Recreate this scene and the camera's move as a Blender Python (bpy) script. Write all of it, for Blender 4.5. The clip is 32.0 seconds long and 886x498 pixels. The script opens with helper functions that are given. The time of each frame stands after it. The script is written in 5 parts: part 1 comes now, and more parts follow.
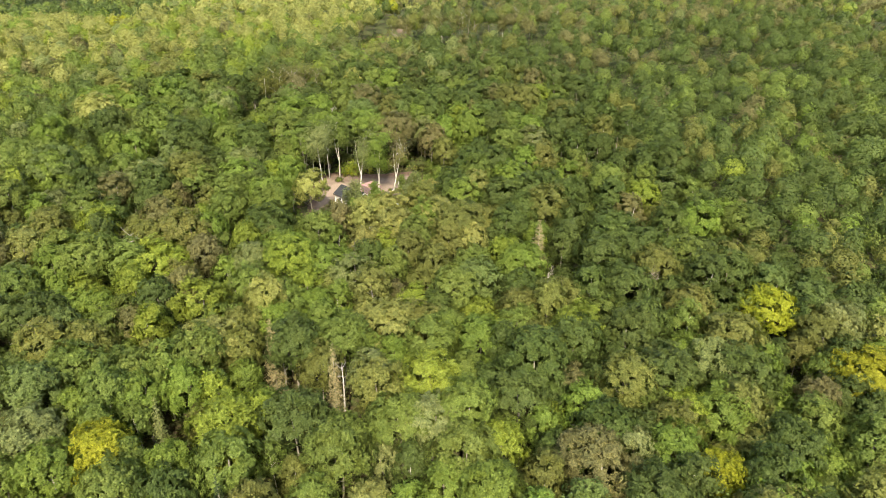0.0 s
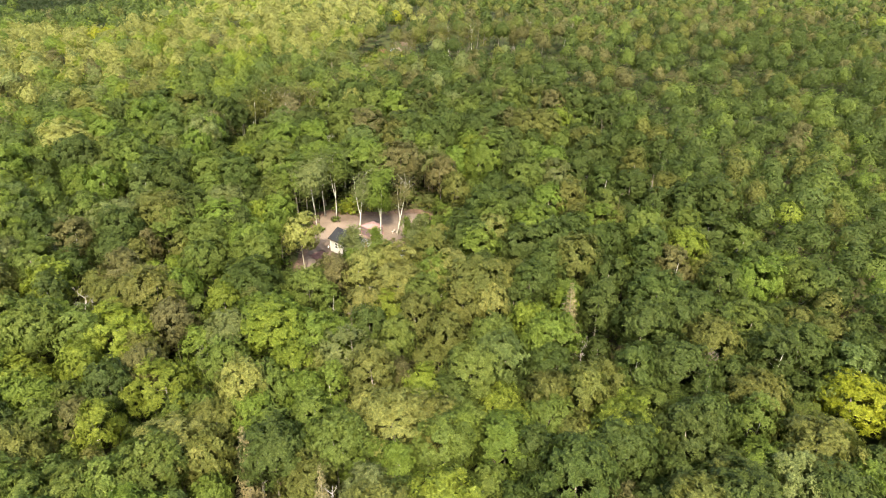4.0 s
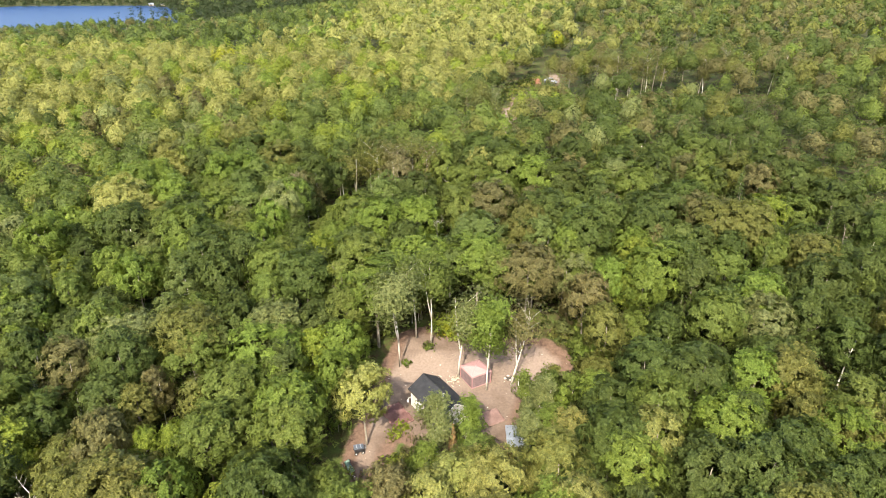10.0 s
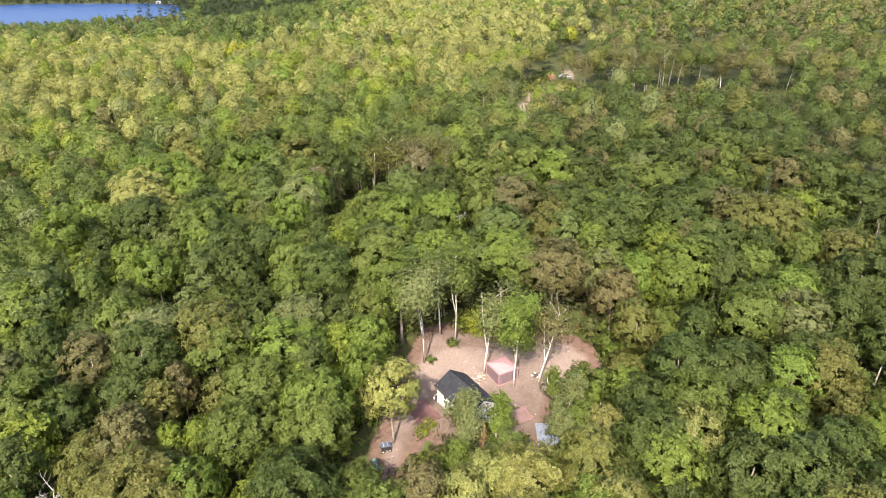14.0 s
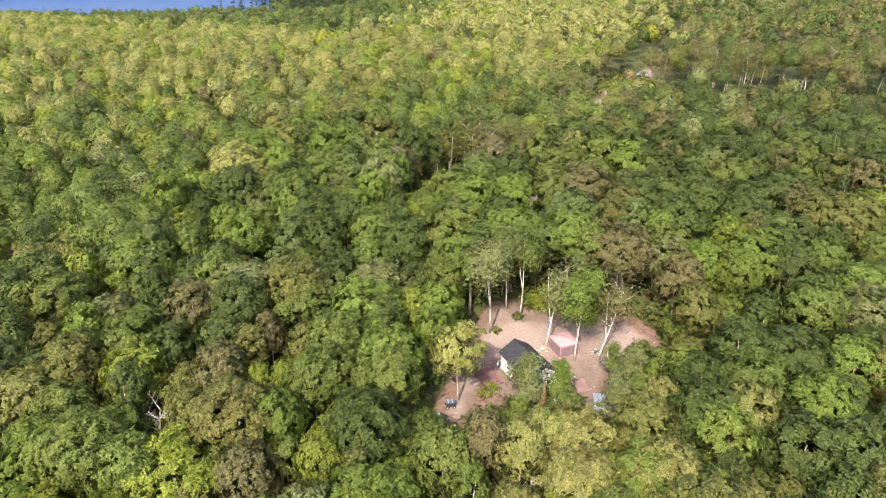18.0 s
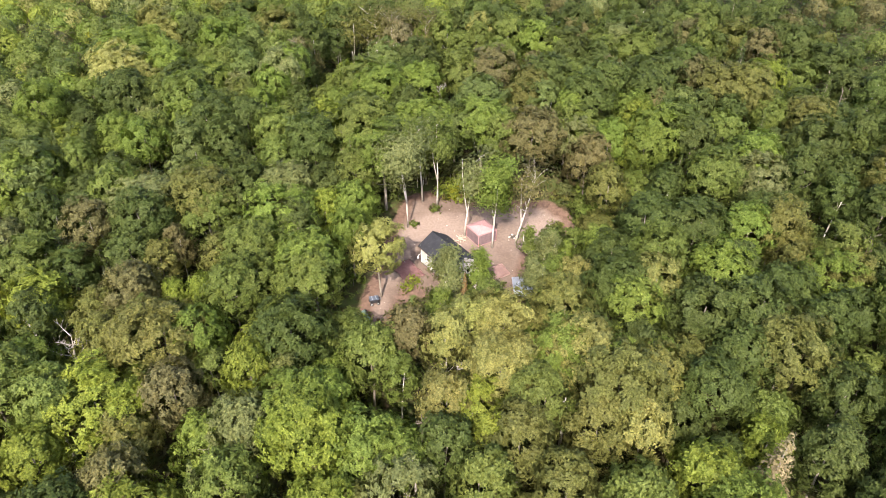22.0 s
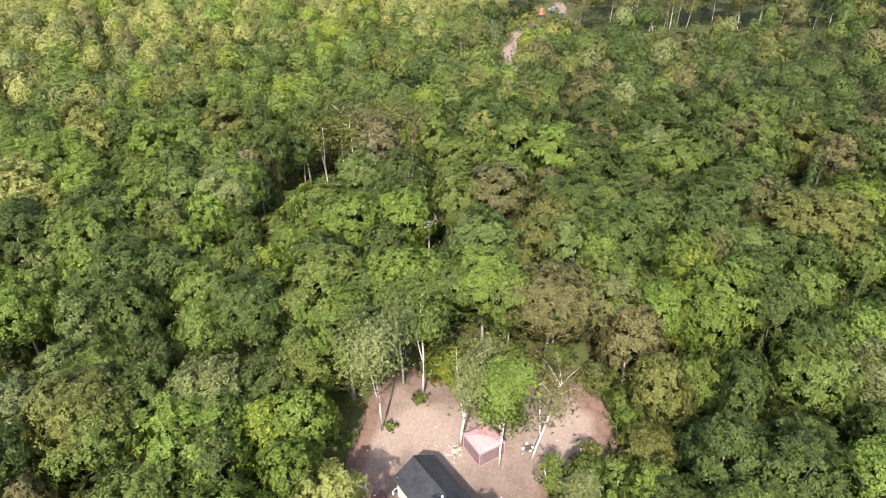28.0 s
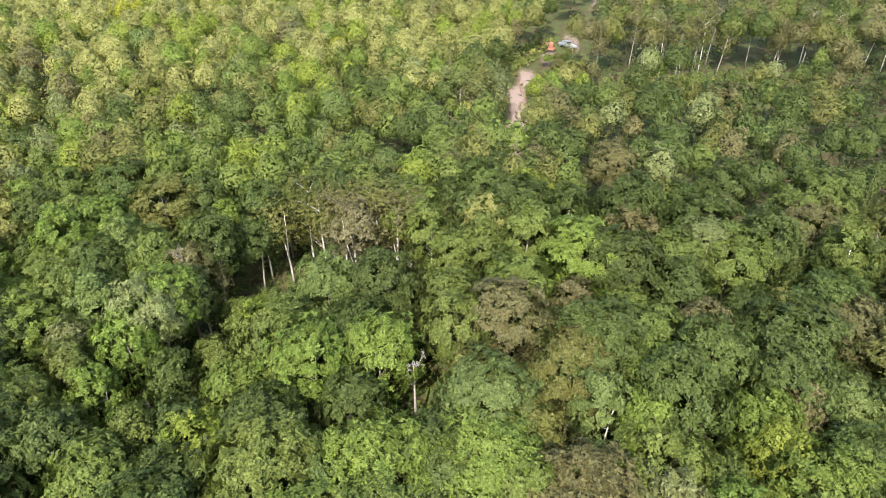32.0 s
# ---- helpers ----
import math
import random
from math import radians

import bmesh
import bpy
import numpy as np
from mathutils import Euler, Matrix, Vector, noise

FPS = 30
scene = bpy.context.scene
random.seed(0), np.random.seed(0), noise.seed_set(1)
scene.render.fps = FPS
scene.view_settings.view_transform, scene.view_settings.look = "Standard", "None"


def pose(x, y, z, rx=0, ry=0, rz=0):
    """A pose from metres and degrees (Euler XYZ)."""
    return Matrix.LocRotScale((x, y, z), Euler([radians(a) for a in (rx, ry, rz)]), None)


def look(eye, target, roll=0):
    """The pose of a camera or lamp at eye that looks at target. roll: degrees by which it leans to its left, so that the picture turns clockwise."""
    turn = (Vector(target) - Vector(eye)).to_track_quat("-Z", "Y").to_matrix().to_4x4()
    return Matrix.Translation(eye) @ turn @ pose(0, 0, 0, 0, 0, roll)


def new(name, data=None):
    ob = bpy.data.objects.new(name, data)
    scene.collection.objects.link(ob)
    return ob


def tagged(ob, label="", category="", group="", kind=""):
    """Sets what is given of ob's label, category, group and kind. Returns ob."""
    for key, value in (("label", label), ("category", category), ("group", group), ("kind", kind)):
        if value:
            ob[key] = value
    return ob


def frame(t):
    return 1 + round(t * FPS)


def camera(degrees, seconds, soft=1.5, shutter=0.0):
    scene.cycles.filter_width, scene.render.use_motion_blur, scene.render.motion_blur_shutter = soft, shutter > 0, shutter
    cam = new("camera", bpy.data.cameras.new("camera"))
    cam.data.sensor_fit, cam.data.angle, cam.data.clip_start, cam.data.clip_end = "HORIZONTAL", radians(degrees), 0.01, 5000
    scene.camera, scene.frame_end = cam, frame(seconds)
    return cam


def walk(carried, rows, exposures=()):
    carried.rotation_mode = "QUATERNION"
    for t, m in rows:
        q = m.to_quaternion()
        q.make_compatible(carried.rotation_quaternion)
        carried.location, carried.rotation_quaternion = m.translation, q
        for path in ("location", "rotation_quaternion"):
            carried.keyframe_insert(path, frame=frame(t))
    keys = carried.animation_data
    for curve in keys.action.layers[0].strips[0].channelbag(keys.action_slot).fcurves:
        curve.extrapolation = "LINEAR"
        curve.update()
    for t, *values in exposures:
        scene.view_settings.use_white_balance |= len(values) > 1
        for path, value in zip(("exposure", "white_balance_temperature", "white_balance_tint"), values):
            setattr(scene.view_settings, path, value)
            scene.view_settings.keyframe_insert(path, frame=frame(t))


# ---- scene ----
cam = camera(68.2, 32.0, soft=1.0)
PATH = [
    (0, (-6.01, -145.46, 51.9), (-2.31, -127.82, 43.22), 0.19),
    (0.5, (-6.01, -143.56, 51.89), (-2.3, -125.92, 43.22), 0.64),
    (1, (-5.97, -141.63, 51.88), (-2.27, -123.97, 43.24), 0.72),
    (1.5, (-5.82, -139.55, 51.9), (-2.14, -121.87, 43.3), 0.64),
    (2, (-5.58, -137.25, 51.95), (-1.91, -119.56, 43.37), 0.54),
    (2.5, (-5.22, -134.6, 52.0), (-1.56, -116.9, 43.43), 0.33),
    (4.5, (-3.14, -122.01, 52.34), (0.55, -104.3, 43.81), 0.50),
    (5, (-2.45, -118.57, 52.43), (1.23, -100.86, 43.92), 0.41),
    (5.5, (-1.61, -114.97, 52.58), (2.06, -97.26, 44.05), 0.33),
    (6, (-0.65, -111.21, 52.73), (2.99, -93.49, 44.21), 0.22),
    (6.5, (0.41, -107.32, 52.89), (4.04, -89.59, 44.37), 0.15),
    (7, (1.61, -103.32, 53.07), (5.2, -85.58, 44.56), -0.04),
    (7.5, (2.83, -99.18, 53.3), (6.38, -81.44, 44.78), -0.19),
    (8, (3.91, -94.87, 53.55), (7.46, -77.14, 45.01), -0.37),
    (8.5, (4.75, -90.61, 53.79), (8.26, -72.87, 45.26), -0.41),
    (9, (5.31, -86.68, 53.99), (8.1, -68.8, 45.48), -0.49),
    (9.5, (5.64, -83.25, 54.09), (6.0, -65.16, 45.59), -0.33),
    (10, (5.75, -80.5, 54.09), (4.91, -62.41, 45.59), -0.32),
    (10.5, (5.55, -78.62, 54.04), (4.64, -60.53, 45.55), -0.51),
    (11, (5.12, -77.5, 53.9), (4.15, -59.42, 45.4), -0.65),
    (11.5, (4.6, -76.97, 53.74), (3.59, -58.9, 45.24), -0.76),
    (12, (4.09, -76.72, 53.55), (3.05, -58.64, 45.06), -0.76),
    (12.5, (3.66, -76.66, 53.35), (2.6, -58.61, 44.81), -0.82),
    (13, (3.28, -77.01, 53.16), (2.25, -58.95, 44.63), -0.74),
    (13.5, (2.98, -77.9, 52.97), (1.98, -59.83, 44.45), -0.57),
    (15.5, (1.7, -84.13, 51.98), (0.87, -66.06, 43.46), 0.13),
    (16, (1.35, -85.22, 51.91), (0.48, -67.14, 43.4), 0.28),
    (16.5, (1.11, -85.82, 51.9), (-1.66, -67.94, 43.38), 0.32),
    (17, (1.33, -85.91, 51.88), (-2.48, -68.23, 43.33), 0.65),
    (17.5, (1.79, -85.87, 51.85), (-2.09, -68.2, 43.31), 0.48),
    (18, (2.3, -85.72, 51.78), (-0.62, -67.87, 43.24), 0.43),
    (18.5, (2.55, -85.61, 51.69), (1.16, -67.58, 43.15), 0.26),
    (19, (2.64, -85.62, 51.57), (1.94, -67.55, 43.05), 0.15),
    (19.5, (2.58, -85.7, 51.52), (2.21, -67.63, 42.96), 0.12),
    (20, (2.49, -85.81, 51.51), (2.15, -67.94, 42.54), 0.04),
    (20.5, (2.49, -85.84, 51.64), (2.16, -68.43, 41.8), 0.06),
    (21, (2.49, -85.7, 51.73), (2.16, -68.37, 41.76), 0.07),
    (21.5, (2.53, -85.44, 51.77), (2.23, -68.39, 41.31), 0.07),
    (22, (2.61, -84.76, 51.87), (2.31, -68.33, 40.47), 0.04),
    (22.5, (2.72, -83.62, 52.02), (2.42, -67.77, 39.81), 0.01),
    (23, (2.82, -82.05, 52.15), (2.5, -66.64, 39.41), -0.07),
    (23.5, (2.95, -80.03, 52.31), (2.62, -64.94, 39.18), -0.17),
    (24, (3.12, -77.55, 52.46), (2.75, -62.15, 39.7), -0.32),
    (24.5, (3.24, -74.97, 52.55), (2.86, -58.71, 40.92), -0.40),
    (25, (3.29, -72.27, 52.59), (2.91, -55.57, 41.57), -0.48),
    (25.5, (3.4, -69.33, 52.6), (3.01, -52.44, 41.9), -0.55),
    (27.5, (3.65, -56.06, 52.61), (3.24, -39.09, 42.04), -0.34),
    (28, (3.69, -52.56, 52.61), (3.29, -35.57, 42.06), -0.27),
    (28.5, (3.73, -49.0, 52.59), (3.35, -32.0, 42.08), -0.20),
    (29, (3.78, -45.42, 52.58), (3.4, -28.38, 42.1), -0.08),
    (29.5, (3.85, -41.86, 52.58), (3.49, -24.8, 42.14), 0.06),
    (30, (3.92, -38.36, 52.61), (3.54, -21.28, 42.21), 0.10),
    (30.5, (3.99, -34.94, 52.65), (3.61, -17.83, 42.3), 0.24),
    (31, (4.08, -31.94, 52.69), (3.67, -14.79, 42.4), 0.26),
    (31.5, (4.03, -29.7, 52.68), (3.64, -12.53, 42.43), 0.31),
    (32, (3.89, -28.15, 52.66), (3.52, -10.99, 42.39), 0.30),
]
EXPOSURES = [(0, 2.05, 7650, 2), (5, 2.07, 7750, 3), (9.5, 2.09, 7500, 6), (12, 2.1, 6950, 15), (25, 2.08, 6900, 16), (28, 2.08, 6600, 13), (30, 2.09, 6450, 11), (32, 2.11, 6500, 12)]
walk(cam, [(t, look(eye, target, roll)) for t, eye, target, roll in PATH], EXPOSURES)

# ---------------------------------------------------------------- light
SUN_AZIMUTH, SUN_ELEVATION = radians(189), radians(43)
world = bpy.data.worlds.new("sky")
scene.world = world
world.use_nodes = True
wt = world.node_tree
sky = wt.nodes.new("ShaderNodeTexSky")
sky.sky_type, sky.sun_disc = "NISHITA", False
sky.sun_elevation, sky.sun_rotation = SUN_ELEVATION, SUN_AZIMUTH
sky.air_density, sky.dust_density = 1.0, 2.0
wt.links.new(sky.outputs[0], wt.nodes["Background"].inputs[0])
wt.nodes["Background"].inputs[1].default_value = 0.15

sun = new("sun", bpy.data.lights.new("sun", "SUN"))
sun.data.energy, sun.data.angle, sun.data.color = 3.0, radians(0.6), (1.0, 0.93, 0.81)
toward = Vector((math.sin(SUN_AZIMUTH) * math.cos(SUN_ELEVATION), math.cos(SUN_AZIMUTH) * math.cos(SUN_ELEVATION), math.sin(SUN_ELEVATION)))
sun.matrix_world = look(toward * 200, (0, 0, 0))


# ---------------------------------------------------------------- materials
def material(name, roughness=0.7, metallic=0.0, specular=0.3):
    m = bpy.data.materials.new(name)
    m.use_nodes = True
    b = m.node_tree.nodes["Principled BSDF"]
    b.inputs["Roughness"].default_value = roughness
    b.inputs["Metallic"].default_value = metallic
    b.inputs["Specular IOR Level"].default_value = specular
    return m, m.node_tree, b


def mixed(nt, factor, a, b, blend="MIX"):
    n = nt.nodes.new("ShaderNodeMix")
    n.data_type, n.blend_type = "RGBA", blend
    for socket, value in ((n.inputs[0], factor), (n.inputs[6], a), (n.inputs[7], b)):
        if isinstance(value, bpy.types.NodeSocket):
            nt.links.new(value, socket)
        else:
            socket.default_value = value if isinstance(value, float) else (*value, 1)[:4]
    return n.outputs[2]


def noise_of(nt, scale, detail=4.0, rough=0.6, coords=None):
    n = nt.nodes.new("ShaderNodeTexNoise")
    n.inputs["Scale"].default_value, n.inputs["Detail"].default_value, n.inputs["Roughness"].default_value = scale, detail, rough
    if coords is None:
        coords = nt.nodes.new("ShaderNodeNewGeometry").outputs["Position"]
    nt.links.new(coords, n.inputs["Vector"])
    return n.outputs[0]


def ramp_of(nt, value, low, high, lo=(0, 0, 0), hi=(1, 1, 1)):
    r = nt.nodes.new("ShaderNodeValToRGB")
    r.color_ramp.elements[0].position, r.color_ramp.elements[1].position = low, high
    r.color_ramp.elements[0].color, r.color_ramp.elements[1].color = (*lo, 1), (*hi, 1)
    nt.links.new(value, r.inputs[0])
    return r.outputs[0]


def bump_of(nt, b, height, strength=0.4, distance=0.05):
    n = nt.nodes.new("ShaderNodeBump")
    n.inputs["Strength"].default_value, n.inputs["Distance"].default_value = strength, distance
    nt.links.new(height, n.inputs["Height"])
    nt.links.new(n.outputs[0], b.inputs["Normal"])


def surface(name, dark, light, scale=3.0, fine=40.0, roughness=0.75, metallic=0.0, specular=0.3, bump=0.3, distance=0.02):
    """A weathered surface: two scales of noise between two tones, with fine relief."""
    m, nt, b = material(name, roughness, metallic, specular)
    coords = nt.nodes.new("ShaderNodeTexCoord").outputs["Object"]
    big = ramp_of(nt, noise_of(nt, scale, 5, 0.65, coords), 0.32, 0.68)
    grain = noise_of(nt, fine, 3, 0.6, coords)
    tone = mixed(nt, big, dark, light)
    tone = mixed(nt, 0.35, tone, ramp_of(nt, grain, 0.3, 0.7, (0.55, 0.55, 0.55), (1.3, 1.3, 1.3)), "MULTIPLY")
    nt.links.new(tone, b.inputs["Base Color"])
    bump_of(nt, b, grain, bump, distance)
    return m


def foliage(name, by_object, cut, vary=0.45, lively=1.0):
    """Leaves: each tree's own hue, each spray a little different, with light passing through."""
    m, nt, b = material(name, 0.62, 0.0, 0.18)
    if by_object:
        hue = nt.nodes.new("ShaderNodeObjectInfo").outputs["Color"]
    else:
        a = nt.nodes.new("ShaderNodeAttribute")
        a.attribute_name = "tint"
        hue = a.outputs["Color"]
    island = nt.nodes.new("ShaderNodeNewGeometry").outputs["Random Per Island"]
    spray = ramp_of(nt, island, 0.0, 1.0, (1 - vary, 1 - 0.93 * vary, 1 - vary), (1 + vary, 1 + 0.93 * vary, 1 + 0.7 * vary))
    tone = mixed(nt, 1.0, hue, spray, "MULTIPLY")
    patch = ramp_of(nt, noise_of(nt, 0.55, 2, 0.5), 0.35, 0.65, (1 - 0.33 * vary, 1 - 0.22 * vary, 1 - 0.33 * vary), (1 + 0.31 * vary, 1 + 0.18 * vary, 1.0))
    tone = mixed(nt, 1.0, tone, patch, "MULTIPLY")
    leaf = ramp_of(nt, noise_of(nt, 6.0, 2, 0.6), 0.35, 0.65, (0.62, 0.66, 0.6), (1.34, 1.3, 1.22))
    tone = mixed(nt, 1.0, tone, leaf, "MULTIPLY")
    nt.links.new(tone, b.inputs["Base Color"])
    t = nt.nodes.new("ShaderNodeBsdfTranslucent")
    nt.links.new(mixed(nt, 1.0, tone, (1.18, 1.2, 0.8), "MULTIPLY"), t.inputs["Color"])
    mix = nt.nodes.new("ShaderNodeMixShader")
    mix.inputs[0].default_value = 0.5
    nt.links.new(b.outputs[0], mix.inputs[1])
    nt.links.new(t.outputs[0], mix.inputs[2])
    result = mix.outputs[0]
    # single leaves: each spray is cut into small rounded blades with gaps between them, every blade tilted its own way
    v = nt.nodes.new("ShaderNodeTexVoronoi")
    v.inputs["Scale"].default_value = cut
    geometry = nt.nodes.new("ShaderNodeNewGeometry")
    nt.links.new(geometry.outputs["Position"], v.inputs["Vector"])
    tilt = nt.nodes.new("ShaderNodeVectorMath")
    tilt.operation = "MULTIPLY_ADD"
    clump = nt.nodes.new("ShaderNodeTexVoronoi")
    clump.inputs["Scale"].default_value = cut * 0.62
    nt.links.new(geometry.outputs["Position"], clump.inputs["Vector"])
    nt.links.new(clump.outputs["Color"], tilt.inputs[0])
    tilt.inputs[1].default_value = (lively, lively, lively)
    base = nt.nodes.new("ShaderNodeVectorMath")
    base.operation = "SUBTRACT"
    nt.links.new(geometry.outputs["Normal"], base.inputs[0])
    base.inputs[1].default_value = (lively / 2, lively / 2, lively / 2)
    nt.links.new(base.outputs[0], tilt.inputs[2])
    unit_normal = nt.nodes.new("ShaderNodeVectorMath")
    unit_normal.operation = "NORMALIZE"
    nt.links.new(tilt.outputs[0], unit_normal.inputs[0])
    nt.links.new(unit_normal.outputs[0], b.inputs["Normal"])
    nt.links.new(unit_normal.outputs[0], t.inputs["Normal"])
    hole = nt.nodes.new("ShaderNodeMath")
    hole.operation = "GREATER_THAN"
    nt.links.new(v.outputs["Distance"], hole.inputs[0])
    hole.inputs[1].default_value = 0.57
    see = nt.nodes.new("ShaderNodeMixShader")
    nt.links.new(hole.outputs[0], see.inputs[0])
    nt.links.new(result, see.inputs[1])
    nt.links.new(nt.nodes.new("ShaderNodeBsdfTransparent").outputs[0], see.inputs[2])
    result = see.outputs[0]
    nt.links.new(result, nt.nodes["Material Output"].inputs["Surface"])
    return m


def ground_material():
    """Trodden sandy soil where the ground is bare, moss, litter and low growth elsewhere."""
    m, nt, b = material("ground", 0.9, 0.0, 0.15)
    bare = nt.nodes.new("ShaderNodeAttribute")
    bare.attribute_name = "bare"
    sand = mixed(nt, ramp_of(nt, noise_of(nt, 0.28, 5, 0.6), 0.36, 0.62), (0.1, 0.073, 0.059), (0.148, 0.112, 0.094))
    sand = mixed(nt, ramp_of(nt, noise_of(nt, 0.09, 3, 0.5), 0.45, 0.6), sand, (0.205, 0.16, 0.137))
    sand = mixed(nt, 0.6, sand, ramp_of(nt, noise_of(nt, 3.0, 6, 0.7), 0.3, 0.7, (0.6, 0.58, 0.56), (1.25, 1.25, 1.25)), "MULTIPLY")
    trod = nt.nodes.new("ShaderNodeAttribute")
    trod.attribute_name = "trodden"
    worn = nt.nodes.new("ShaderNodeMath")
    worn.operation = "MULTIPLY_ADD"
    nt.links.new(noise_of(nt, 0.35, 5, 0.6), worn.inputs[0])
    worn.inputs[1].default_value = 0.9
    nt.links.new(trod.outputs["Fac"], worn.inputs[2])
    needles = mixed(nt, ramp_of(nt, noise_of(nt, 1.6, 5, 0.7), 0.35, 0.65), (0.08, 0.052, 0.041), (0.15, 0.098, 0.076))
    sand = mixed(nt, ramp_of(nt, worn.outputs[0], 0.62, 1.2), needles, sand)
    litter = mixed(nt, ramp_of(nt, noise_of(nt, 0.5, 5, 0.65), 0.4, 0.62), (0.05, 0.038, 0.022), (0.05, 0.075, 0.02))
    litter = mixed(nt, 0.6, litter, ramp_of(nt, noise_of(nt, 5.0, 5, 0.7), 0.3, 0.7, (0.5, 0.5, 0.5), (1.5, 1.45, 1.3)), "MULTIPLY")
    edge = nt.nodes.new("ShaderNodeMath")
    edge.operation = "MULTIPLY_ADD"
    nt.links.new(noise_of(nt, 0.8, 5, 0.65), edge.inputs[0])
    edge.inputs[1].default_value = 0.8
    nt.links.new(bare.outputs["Fac"], edge.inputs[2])
    mask = ramp_of(nt, edge.outputs[0], 0.75, 1.0)
    nt.links.new(mixed(nt, mask, litter, sand), b.inputs["Base Color"])
    bump_of(nt, b, noise_of(nt, 2.5, 8, 0.7), 0.6, 0.12)
    return m


def water_material():
    m, nt, b = material("water", 0.4, 0.0, 0.05)
    b.inputs["Base Color"].default_value = (0.012, 0.034, 0.1, 1)
    bump_of(nt, b, noise_of(nt, 0.6, 4, 0.6), 0.25, 0.1)
    return m


GROUND = ground_material()
WATER = water_material()
LEAF = foliage("leaves", True, 5.6, 0.2)
LEAF_MID = foliage("woodland_leaves", False, 3.6, 0.15)
LEAF_FAR = foliage("distant_leaves", False, 1.6, 0.12)
BARK = surface("grey_bark", (0.13, 0.11, 0.09), (0.3, 0.27, 0.23), 2.0, 14.0, 0.9, bump=0.6)
BIRCH = surface("white_bark", (0.3, 0.28, 0.245), (0.56, 0.53, 0.48), 2.5, 9.0, 0.7, bump=0.4)
DEAD = surface("bleached_wood", (0.2, 0.18, 0.16), (0.42, 0.39, 0.36), 3.0, 20.0, 0.85, bump=0.5)
DEAD_TWIGS = surface("dead_twigs", (0.11, 0.085, 0.068), (0.21, 0.175, 0.145), 3.0, 20.0, 0.9)
SHINGLE = surface("charcoal_shingles", (0.013, 0.014, 0.018), (0.03, 0.032, 0.038), 1.2, 30.0, 0.75, bump=0.5)
SIDING = surface("cream_siding", (0.36, 0.35, 0.335), (0.45, 0.44, 0.425), 1.0, 25.0, 0.6)
TRIM = surface("white_trim", (0.5, 0.5, 0.49), (0.6, 0.6, 0.59), 3.0, 40.0, 0.5)
DARK_WOOD = surface("dark_wood", (0.035, 0.025, 0.02), (0.09, 0.065, 0.05), 2.0, 20.0, 0.85)
PLY = surface("weathered_plywood", (0.34, 0.19, 0.08), (0.52, 0.31, 0.14), 2.0, 20.0, 0.8)
TIN = surface("galvanised_sheet", (0.36, 0.4, 0.46), (0.52, 0.56, 0.62), 1.2, 18.0, 0.45, 0.55)
FLASHING = surface("bright_flashing", (0.6, 0.62, 0.64), (0.8, 0.82, 0.84), 3.0, 30.0, 0.35, 0.6)
PINK = surface("faded_pink_canvas", (0.29, 0.165, 0.17), (0.35, 0.215, 0.22), 0.9, 60.0, 0.85, bump=0.2)
RED = surface("red_canvas", (0.4, 0.17, 0.18), (0.48, 0.24, 0.25), 1.2, 60.0, 0.85, bump=0.2)
SCREEN = surface("dark_screen_mesh", (0.1, 0.07, 0.075), (0.17, 0.12, 0.13), 2.0, 80.0, 0.85)
MULCH = surface("red_mulch", (0.22, 0.115, 0.112), (0.3, 0.17, 0.165), 1.5, 14.0, 0.95, bump=0.9, distance=0.06)
PINK_SHEET = surface("pink_ground_sheet", (0.3, 0.19, 0.175), (0.37, 0.25, 0.235), 0.8, 12.0, 0.8, bump=0.5, distance=0.04)
STONE = surface("pale_stone", (0.36, 0.32, 0.28), (0.62, 0.58, 0.53), 3.0, 20.0, 0.9)
SOOT = surface("sooty_stone", (0.05, 0.045, 0.04), (0.14, 0.12, 0.1), 3.0, 20.0, 0.95)
BLACK = surface("black_plastic", (0.015, 0.015, 0.017), (0.035, 0.035, 0.04), 3.0, 30.0, 0.5)
STEEL = surface("steel_grey_paint", (0.22, 0.25, 0.3), (0.36, 0.4, 0.46), 2.0, 20.0, 0.4, 0.3)
SLATE = surface("slate_paint", (0.06, 0.075, 0.1), (0.11, 0.13, 0.17), 2.0, 20.0, 0.45)
RUBBER = surface("rubber", (0.02, 0.02, 0.02), (0.04, 0.04, 0.04), 5.0, 40.0, 0.9)
GREEN_TARP = surface("green_tarp", (0.16, 0.27, 0.24), (0.28, 0.4, 0.36), 1.5, 20.0, 0.5)
WHITE_PLASTIC = surface("white_plastic", (0.66, 0.66, 0.66), (0.8, 0.8, 0.8), 3.0, 30.0, 0.4)
FRESH_WOOD = surface("split_wood", (0.3, 0.24, 0.19), (0.44, 0.37, 0.3), 3.0, 20.0, 0.85)
ORANGE_PAINT = surface("orange_red_paint", (0.26, 0.115, 0.085), (0.34, 0.165, 0.12), 2.0, 20.0, 0.5)


def glass_material():
    m, nt, b = material("window_glass", 0.06, 0.0, 0.5)
    b.inputs["Base Color"].default_value = (0.02, 0.025, 0.03, 1)
    return m


GLASS = glass_material()


# ---------------------------------------------------------------- small builders
def mesh_of(name, bm, mat):
    me = bpy.data.meshes.new(name)
    bm.to_mesh(me)
    bm.free()
    me.materials.append(mat)
    return me


def part(name, bm, mat, parent=None, label=""):
    ob = new(name, mesh_of(name, bm, mat))
    if parent is not None:
        ob.parent = parent
    return tagged(ob, label)


